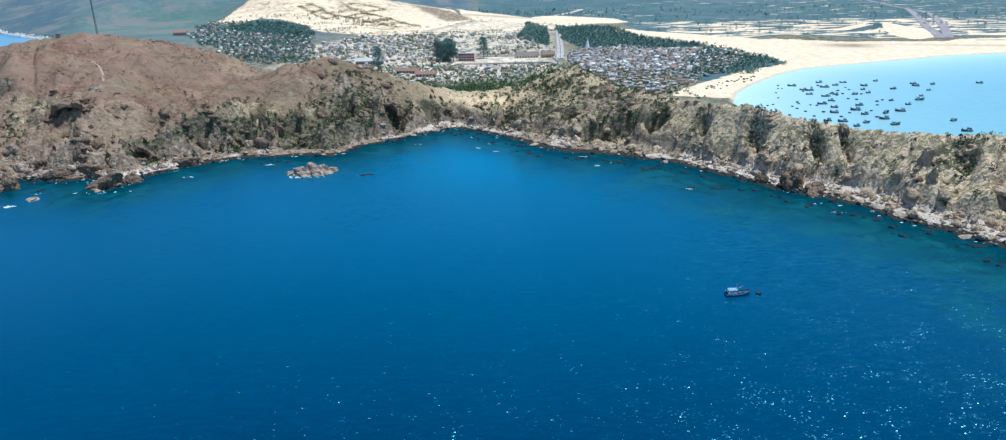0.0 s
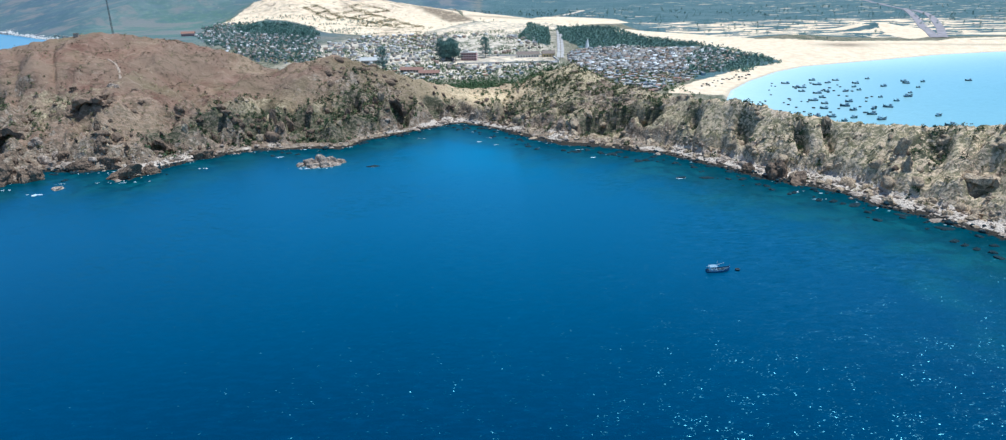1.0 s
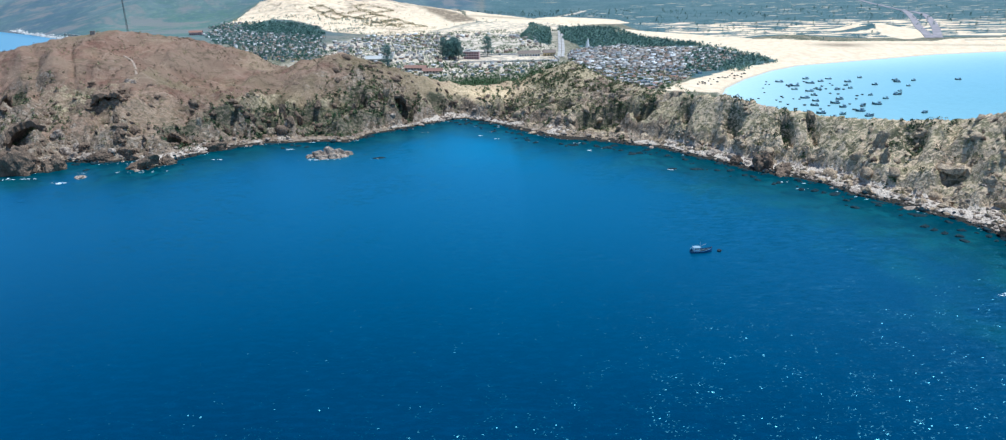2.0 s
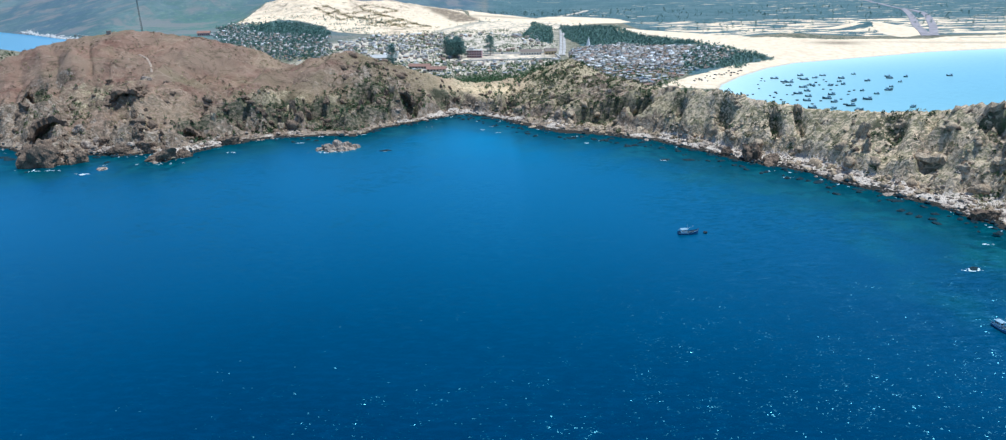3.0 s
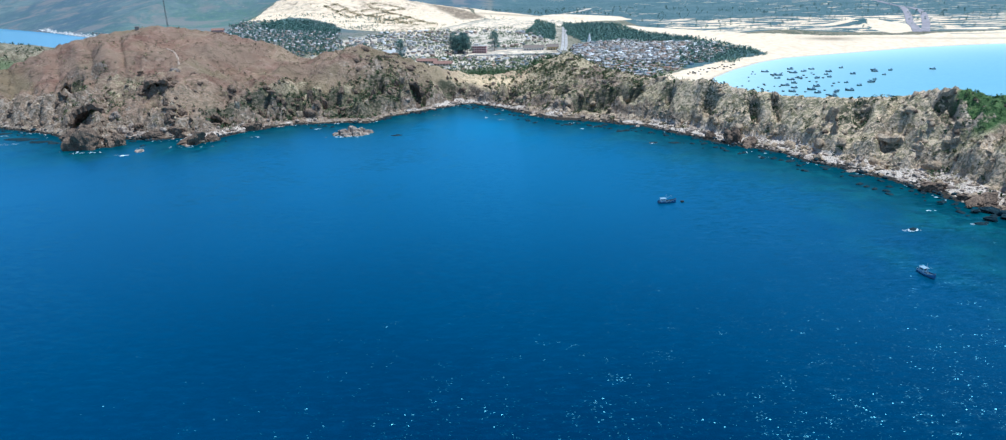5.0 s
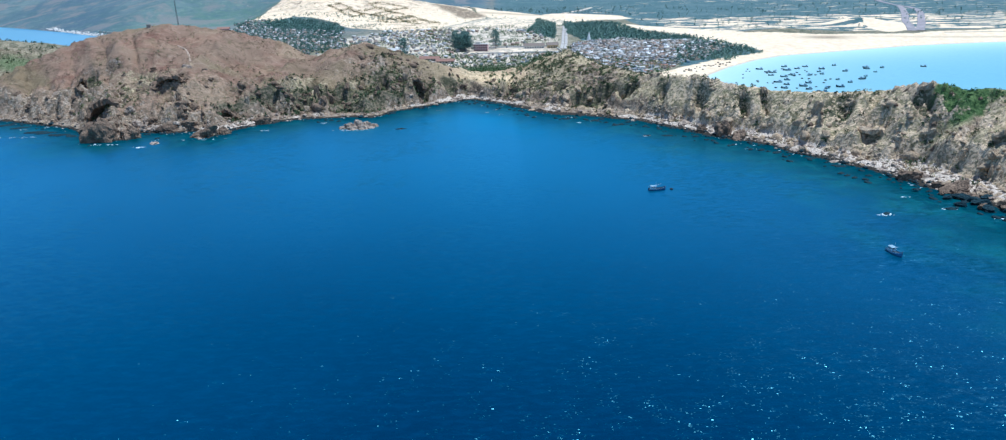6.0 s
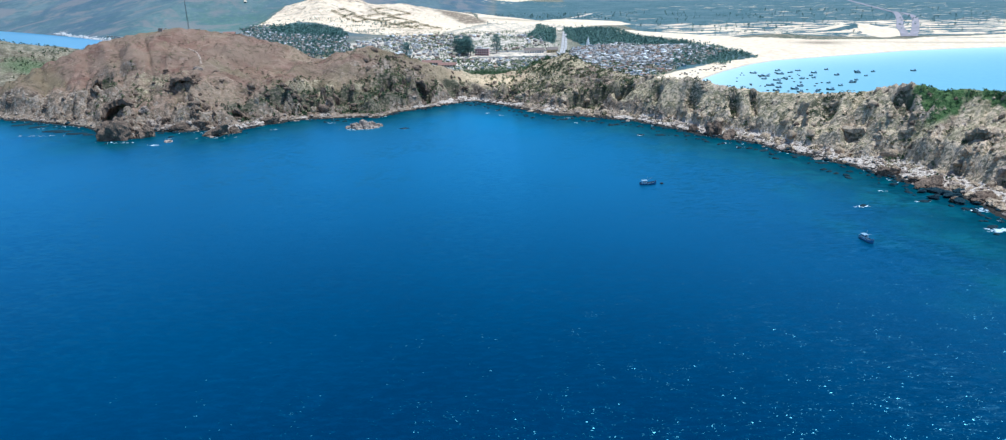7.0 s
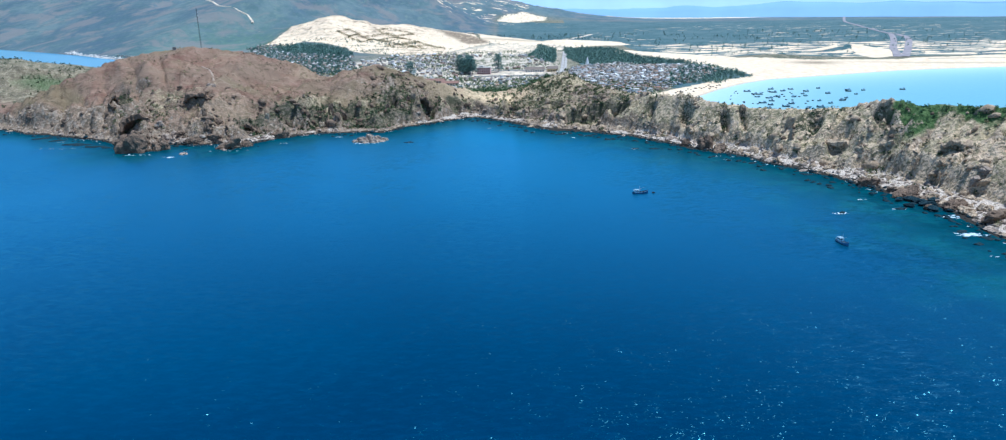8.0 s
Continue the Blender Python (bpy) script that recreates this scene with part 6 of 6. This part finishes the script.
def broad_tree(height, spread, seed):
    """A tall tree: tapered trunk, limbs and a crown of many leaf blades."""
    r = random.Random(seed)
    ob = new("tree")
    bm = bmesh.new()
    stems = [((0, 0, -1), (0.3, 0.2, height * 0.55), 0.55, 0.28)]
    for _ in range(6):
        a = r.uniform(0, math.tau)
        stems.append(((0.2, 0.1, height * r.uniform(0.3, 0.5)), (math.cos(a) * spread * 0.6, math.sin(a) * spread * 0.6, height * r.uniform(0.6, 0.85)), 0.24, 0.08))
    for a, b, ra, rb in stems:
        a, b = Vector(a), Vector(b)
        q = (b - a).to_track_quat("Z", "Y")
        lo = [bm.verts.new(a + q @ Vector((math.cos(t) * ra, math.sin(t) * ra, 0))) for t in [i * math.tau / 7 for i in range(7)]]
        hi = [bm.verts.new(b + q @ Vector((math.cos(t) * rb, math.sin(t) * rb, 0))) for t in [i * math.tau / 7 for i in range(7)]]
        for i in range(7):
            bm.faces.new((lo[i], lo[(i + 1) % 7], hi[(i + 1) % 7], hi[i]))
    part("trunk", bm, painted("bark", (0.14, 0.11, 0.085), 0.3, 0.95), ob)
    bm = bmesh.new()
    for _ in range(44):
        a, h = r.uniform(0, math.tau), r.uniform(0.2, 1.0)
        d = spread * math.sqrt(r.random()) * (1.15 - 0.7 * h)
        c = Vector((math.cos(a) * d, math.sin(a) * d, height * h))
        for _ in range(34):
            p = c + Vector((r.gauss(0, 1), r.gauss(0, 1), r.gauss(0, 0.8))) * spread * 0.17
            u, w = Vector((r.gauss(0, 1), r.gauss(0, 1), r.gauss(0, 1))).normalized(), Vector((r.gauss(0, 1), r.gauss(0, 1), r.gauss(0, 1))).normalized()
            bm.faces.new([bm.verts.new(p - u * 1.2), bm.verts.new(p + u * 1.0 + w * 0.5), bm.verts.new(p + w * 1.2)])
    part("crown", bm, M_TALL, ob)
    return tagged(ob, "tall dark green tree beside the pink building", "tree", "tall trees")


trees = [broad_tree(30, 10, 1), broad_tree(26, 9, 2)]
for i, (x, y) in enumerate([(-43, 1046), (-57, 1040), (-50, 1056), (-39, 1034), (-63, 1050), (-53, 1030), (6, 1062), (-47, 1042), (-140, 960)]):
    m = pose(x, y, height_at(x, y), 0, 0, i * 53)
    if i < 2:
        trees[i].matrix_world = m
    else:
        copy_thing(trees[i % 2], m)

# lattice mast on the hill
mast = new("radio_mast")
M_STEEL = painted("galvanised_steel", (0.07, 0.075, 0.08), 0.3, 0.6, 0.3)
MAST_H = 50.0
for sx, sy in ((-1, -1), (1, -1), (1, 1), (-1, 1)):
    bm = bmesh.new()
    rows = []
    for f, w in ((0, 0.6), (1, 0.2)):
        rows.append([bm.verts.new((sx * w + math.cos(a) * 0.2, sy * w + math.sin(a) * 0.2, MAST_H * f)) for a in (0.8, 2.4, 3.9, 5.5)])
    for j in range(4):
        bm.faces.new((rows[0][j], rows[0][(j + 1) % 4], rows[1][(j + 1) % 4], rows[1][j]))
    part("leg", bm, M_STEEL, mast)
for i in range(16):
    f, g = i / 16, (i + 1) / 16
    wf, wg = 0.6 - 0.4 * f, 0.6 - 0.4 * g
    bm = bmesh.new()
    for (ax, ay), (bx, by) in (((-1, -1), (1, -1)), ((1, -1), (1, 1)), ((1, 1), (-1, 1)), ((-1, 1), (-1, -1))):
        a, b = Vector((ax * wf, ay * wf, MAST_H * f)), Vector((bx * wg, by * wg, MAST_H * g))
        up, out = Vector((0, 0, 0.14)), (b - a).cross(Vector((0, 0, 1))).normalized() * 0.07
        q = [bm.verts.new(v) for v in (a - out, a + out, a + out + up, a - out + up, b - out, b + out, b + out + up, b - out + up)]
        for f4 in ((0, 1, 5, 4), (1, 2, 6, 5), (2, 3, 7, 6), (3, 0, 4, 7)):
            bm.faces.new([q[n] for n in f4])
    part("brace", bm, M_STEEL, mast)
for z in (40, 44):
    bm = bmesh.new()
    box(bm, 0.5, 0.3, 2.2, 0.7, -0.3, z, 0.05)
    part("antenna", bm, M_WHITE, mast)
mast.matrix_world = pose(-366, 690, height_at(-366, 690) - 0.5, 0, 0, 20)
tagged(mast, "slender grey lattice radio mast on the brown hill", "mast")
hut = new("hut")
bm = bmesh.new()
box(bm, 4, 3, 3.5, 0, 0, -1)
part("wall", bm, M_WALLS[2], hut)
bm = bmesh.new()
box(bm, 4.6, 3.6, 0.25, 0, 0, 2.5, 0.05)
part("roof", bm, M_SHEET[5], hut)
hut.matrix_world = pose(-390, 668, height_at(-390, 668) + 0.6, 0, 0, 8)
tagged(hut, "small dark hut on the bare hilltop", "hut")

# ---- boats ----
M_HULL = [painted("blue_hull_paint", (0.020, 0.085, 0.210), 0.35, 0.45), painted("dark_hull_paint", (0.016, 0.062, 0.085), 0.3, 0.5), painted("green_hull_paint", (0.022, 0.115, 0.120), 0.3, 0.5),
          painted("bright_blue_hull_paint", (0.045, 0.155, 0.330), 0.3, 0.5)]
# deck and wicker colours carry a blue tint for hazy air
M_DECK = painted("haze_blue_deck_planks", (0.055, 0.105, 0.145), 0.4, 0.85)
M_CABIN = painted("pale_blue_cabin", (0.46, 0.66, 0.78), 0.25, 0.6)
M_ROOF = painted("blue_grey_cabin_roof", (0.26, 0.40, 0.50), 0.35, 0.6)
M_RED = painted("red_trim", (0.36, 0.06, 0.045), 0.3, 0.6)
M_NET = painted("blue_nets", (0.035, 0.060, 0.085), 0.4, 0.95)
M_WICKER = painted("tarred_wicker", (0.016, 0.032, 0.045), 0.35, 0.85)
M_GLASS = painted("dark_cabin_glass", (0.02, 0.03, 0.04), 0.1, 0.1)


def hull_lines(length, beam, n=15):
    """Stations from stern to bow: x, half beam, keel and sheer heights."""
    out = []
    for i in range(n):
        f = i / (n - 1)
        w = beam / 2 * (0.78 + 0.22 * smooth(0, 0.35, np.array(f)) if f < 0.55 else max(0.03, math.cos((f - 0.55) / 0.45 * math.pi / 2) ** 0.75))
        out.append((length * (f - 0.5), float(w), -0.55 + 0.9 * max(0, f - 0.75) ** 2 * 8, 0.95 + 1.35 * max(0, f - 0.35) ** 2 * 2.2 + 0.15 * max(0, 0.3 - f)))
    return out


def fishing_boat(length, beam, paint, words):
    boat = new("fishing_boat")
    st = hull_lines(length, beam)
    bm = bmesh.new()
    rows = []
    for x, w, keel, sheer in st:
        prof = [(0, keel), (w * 0.55, keel + 0.18), (w * 0.9, keel + 0.62), (w, sheer), (w - min(0.12, w * 0.4), sheer), (w - min(0.12, w * 0.4), sheer - 0.45)]
        rows.append([bm.verts.new((x, -y, z)) for y, z in reversed(prof)] + [bm.verts.new((x, y, z)) for y, z in prof[1:]])
    for a, b in zip(rows, rows[1:]):
        for j in range(len(a) - 1):
            bm.faces.new((a[j], a[j + 1], b[j + 1], b[j]))
    bm.faces.new(rows[0][1:-1])
    part("hull", bm, M_HULL[paint], boat)
    bm = bmesh.new()
    rows = [[bm.verts.new((x, s * max(w - 0.1, 0.02), sheer - 0.42)) for s in (-1, 1)] for x, w, keel, sheer in st]
    for a, b in zip(rows, rows[1:]):
        bm.faces.new((a[0], a[1], b[1], b[0]))
    part("deck", bm, M_DECK, boat)
    bm = bmesh.new()
    for s in (-1, 1):
        for (xa, wa, ka, sa), (xb, wb, kb, sb) in zip(st, st[1:]):
            q = [bm.verts.new(v) for v in ((xa, s * (wa + 0.05), sa - 0.22), (xb, s * (wb + 0.05), sb - 0.22), (xb, s * (wb + 0.05), sb - 0.06), (xa, s * (wa + 0.05), sa - 0.06))]
            bm.faces.new(q)
    part("rubbing_strake", bm, M_CABIN, boat, "pale blue strake")
    # wheelhouse towards the stern
    cx, cl, cw, dz = -length * 0.24, length * 0.26, beam * 0.62, 0.55
    cabin = part("wheelhouse", (lambda b: (box(b, cl, cw, 2.0, cx, 0, dz, 0.08), b)[1])(bmesh.new()), M_CABIN, boat, "pale blue wheelhouse")
    bm = bmesh.new()
    box(bm, cl + 0.9, cw + 0.5, 0.14, cx + 0.1, 0, dz + 2.0, 0.04)
    part("roof", bm, M_ROOF, cabin)
    for s in (-1, 1):
        for i in range(3):
            bm = bmesh.new()
            box(bm, cl * 0.2, 0.05, 0.62, cx + (i - 1) * cl * 0.29, s * cw / 2, dz + 1.05)
            part("window", bm, M_GLASS, cabin)
    bm = bmesh.new()
    box(bm, 0.05, cw * 0.7, 0.6, cx + cl / 2, 0, dz + 1.1)
    part("windscreen", bm, M_GLASS, cabin)
    # hatch, net heap, bow post, masts and rails
    bm = bmesh.new()
    box(bm, length * 0.13, beam * 0.4, 0.45, length * 0.08, 0, 0.58, 0.06)
    part("hatch", bm, M_DECK, boat)
    bm = bmesh.new()
    bmesh.ops.create_icosphere(bm, subdivisions=2, radius=1.0)
    for v in bm.verts:
        v.co = Vector((v.co.x * length * 0.08, v.co.y * beam * 0.26, max(v.co.z, -0.2) * 0.5)) * (1 + 0.25 * noise.noise(v.co * 3)) + Vector((length * 0.22, 0, 0.9))
    part("net_heap", bm, M_NET, boat)
    for x, h, r in ((-length * 0.07, 4.6, 0.08), (length * 0.47, 1.0, 0.11)):
        bm = bmesh.new()
        bmesh.ops.create_cone(bm, cap_ends=True, segments=7, radius1=r, radius2=r * 0.6, depth=h, matrix=Matrix.Translation((x, 0, (0.6 if h > 2 else 1.7) + h / 2)))
        part("mast" if h > 2 else "bow_post", bm, M_WHITE if h > 2 else M_RED, boat)
    bm = bmesh.new()
    bmesh.ops.create_cone(bm, cap_ends=True, segments=6, radius1=0.05, radius2=0.04, depth=length * 0.34, matrix=Matrix.Translation((length * 0.07, 0, 3.4)) @ Matrix.Rotation(radians(68), 4, "Y"))
    part("boom", bm, M_WHITE, boat)
    for s in (-1, 1):
        bm = bmesh.new()
        box(bm, length * 0.36, 0.06, 0.06, -length * 0.28, s * beam * 0.44, 1.75)
        for i in range(5):
            box(bm, 0.06, 0.06, 0.85, -length * 0.45 + i * length * 0.085, s * beam * 0.44, 0.9)
        part("rail", bm, M_WHITE, boat)
    return tagged(boat, words, "boat", "fishing boats")


def coracle(radius):
    """A round basket boat."""
    ob = new("basket_boat")
    bm = bmesh.new()
    prof = [(0.05, -0.18), (0.55, -0.12), (0.9, 0.12), (1.0, 0.45), (1.03, 0.5), (0.95, 0.5), (0.82, 0.16), (0.5, -0.02), (0.05, -0.06)]
    rings = [[bm.verts.new((math.cos(a) * r * radius, math.sin(a) * r * radius, z * radius)) for a in [i * math.tau / 14 for i in range(14)]] for r, z in prof]
    for lo, hi in zip(rings, rings[1:]):
        for i in range(14):
            bm.faces.new((lo[i], lo[(i + 1) % 14], hi[(i + 1) % 14], hi[i]))
    part("basket", bm, M_WICKER, ob, smooth_shade=True)
    bm = bmesh.new()
    box(bm, radius * 1.7, 0.28, 0.06, 0, 0, radius * 0.28)
    part("thwart", bm, M_DECK, ob)
    return tagged(ob, "round tarred basket boat afloat", "boat", "basket boats")


cove_boat = fishing_boat(10.6, 3.4, 0, "blue wooden fishing boat anchored in the cove")
cove_boat.matrix_world = pose(104.8, 254, 0.05, 0, 0, 4)
other = fishing_boat(9.8, 3.3, 3, "bright blue fishing boat moored off the rocky shore")
other.matrix_world = pose(192, 147, 0.05, 0, 0, -82)
tender = coracle(1.1)
tender.matrix_world = pose(113.8, 254.5, 0.05)
tagged(tender, "round basket boat tied behind the anchored boat")

dark = fishing_boat(13.0, 3.8, 1, "dark-hulled fishing boat anchored in the turquoise bay")
green = fishing_boat(11.0, 3.3, 2, "green-hulled fishing boat anchored in the turquoise bay")
FLEET = [(365, 794), (365, 765), (370, 760), (407, 815), (358, 734), (397, 780), (416, 793), (435, 812), (369, 720), (344, 676), (361, 693), (385, 731),
         (347, 657), (334, 631), (406, 729), (446, 785), (430, 758), (478, 818), (424, 736), (376, 665), (360, 642), (357, 620), (421, 687),
         (465, 759), (509, 793), (503, 778), (528, 786), (498, 746), (467, 710), (452, 688), (425, 664), (398, 632), (380, 624),
         (363, 598), (359, 573), (339, 583), (309, 594), (321, 590), (323, 570), (418, 584), (401, 543), (586, 789)]
r9 = random.Random(99)
for i, (x, y) in enumerate(FLEET):
    near = y < 700
    m = pose(x, y, 0.05, 0, 0, r9.choice((172, 180, 8, 165, 190)) + r9.uniform(-14, 14)) @ Matrix.Scale(r9.uniform(0.85, 1.15) * (0.98 if near else 0.88), 4) @ Matrix.Diagonal((0.82, 1.05, 1.1, 1))
    if i == 9:
        dark.matrix_world = m
    elif i == 4:
        green.matrix_world = m
    else:
        copy_thing(dark if r9.random() < 0.7 else green, m)
for i in range(44):
    x, y = r9.uniform(285, 420), r9.uniform(600, 820)
    if -float(signed(np.array([x]), np.array([y]), BAY_SHORE, BAY_RING)[0]) > -12:
        continue
    ob = copy_thing(tender, pose(x, y, 0.05, 0, 0, r9.uniform(0, 360)) @ Matrix.Scale(r9.uniform(1.0, 1.6), 4))
    tagged(ob, "round tarred basket boat afloat in the bay")

# basket boats drawn up on the beach
for i in range(26):
    f = r9.random()
    x, y = 262 + 80 * f + r9.gauss(0, 6), 770 + 95 * f + r9.gauss(0, 7)
    d = float(signed(np.array([x]), np.array([y]), BAY_SHORE, BAY_RING)[0])
    if d < -3:
        tagged(copy_thing(tender, pose(x, y, height_at(x, y) + 0.25, r9.uniform(-8, 8), 0, r9.uniform(0, 360)) @ Matrix.Scale(r9.uniform(1.0, 1.5), 4)), "round basket boat drawn up on the pale beach")

# surf on the reefs and along the foot of the rocks
r12 = np.random.default_rng(12)
blobs = []
for x, y, sx, sy, n in [(217, 201, 5, 1.2, 40), (257, 208, 4, 1.0, 16), (268, 158, 8, 2.2, 90), (-284, 398, 5, 2, 26), (-79, 449, 4, 1.5, 16), (-120, 449, 16, 3, 40), (-410, 446, 30, 3, 24),
                          (-326, 410, 20, 3, 18), (-243, 422, 13, 3, 14), (130, 403, 4, 1.5, 8), (96, 469, 4, 1.5, 8), (282, 190, 10, 5, 40)]:
    blobs += [(x + r12.normal(0, sx * 0.5), y + r12.normal(0, sy * 0.5)) for _ in range(n)]
for x, y, nx, ny in shore_walk(3.0):
    if r12.random() < 0.30:
        o = r12.uniform(-7, -1)
        blobs.append((x + nx * o, y + ny * o))
for x, y, nx, ny in shore_walk(7.0):
    if r12.random() < (0.2 if x > -30 else 0.1):
        o, n = -r12.uniform(6, 40), r12.integers(2, 7)
        blobs += [(x + nx * o + r12.normal(0, 2.0), y + ny * o + r12.normal(0, 0.7)) for _ in range(n)]
disc = [(0, 0, 0)] + [(math.cos(a) * (0.75 + 0.4 * ((j * 7) % 5) / 5), math.sin(a) * (0.75 + 0.4 * ((j * 3) % 5) / 5), 0) for j, a in enumerate([i * math.tau / 9 for i in range(9)])]
fan = [(0, 1 + i, 1 + (i + 1) % 9) for i in range(9)]
b = np.array(blobs)
s = r12.gamma(2.0, 0.18, len(b)) + 0.10
M_FOAM = Mat("sea_foam", 0.9, 0.1)
M_FOAM.colour(M_FOAM.mix(M_FOAM.ramp(M_FOAM.noise(2.5, 3, 0.6, M_FOAM.world()), 0.4, 0.62), (0.72, 0.78, 0.82), (0.25, 0.45, 0.55)))
places = np.stack([b[:, 0], b[:, 1], 0.06 + 0.02 * r12.random(len(b)), s * 1.8, s * 0.7, s, r12.normal(0, 0.4, len(b))], -1)
scatter_copy("surf_foam", disc, fan, places, M_FOAM.m, "white surf breaking on the reefs", "foam")
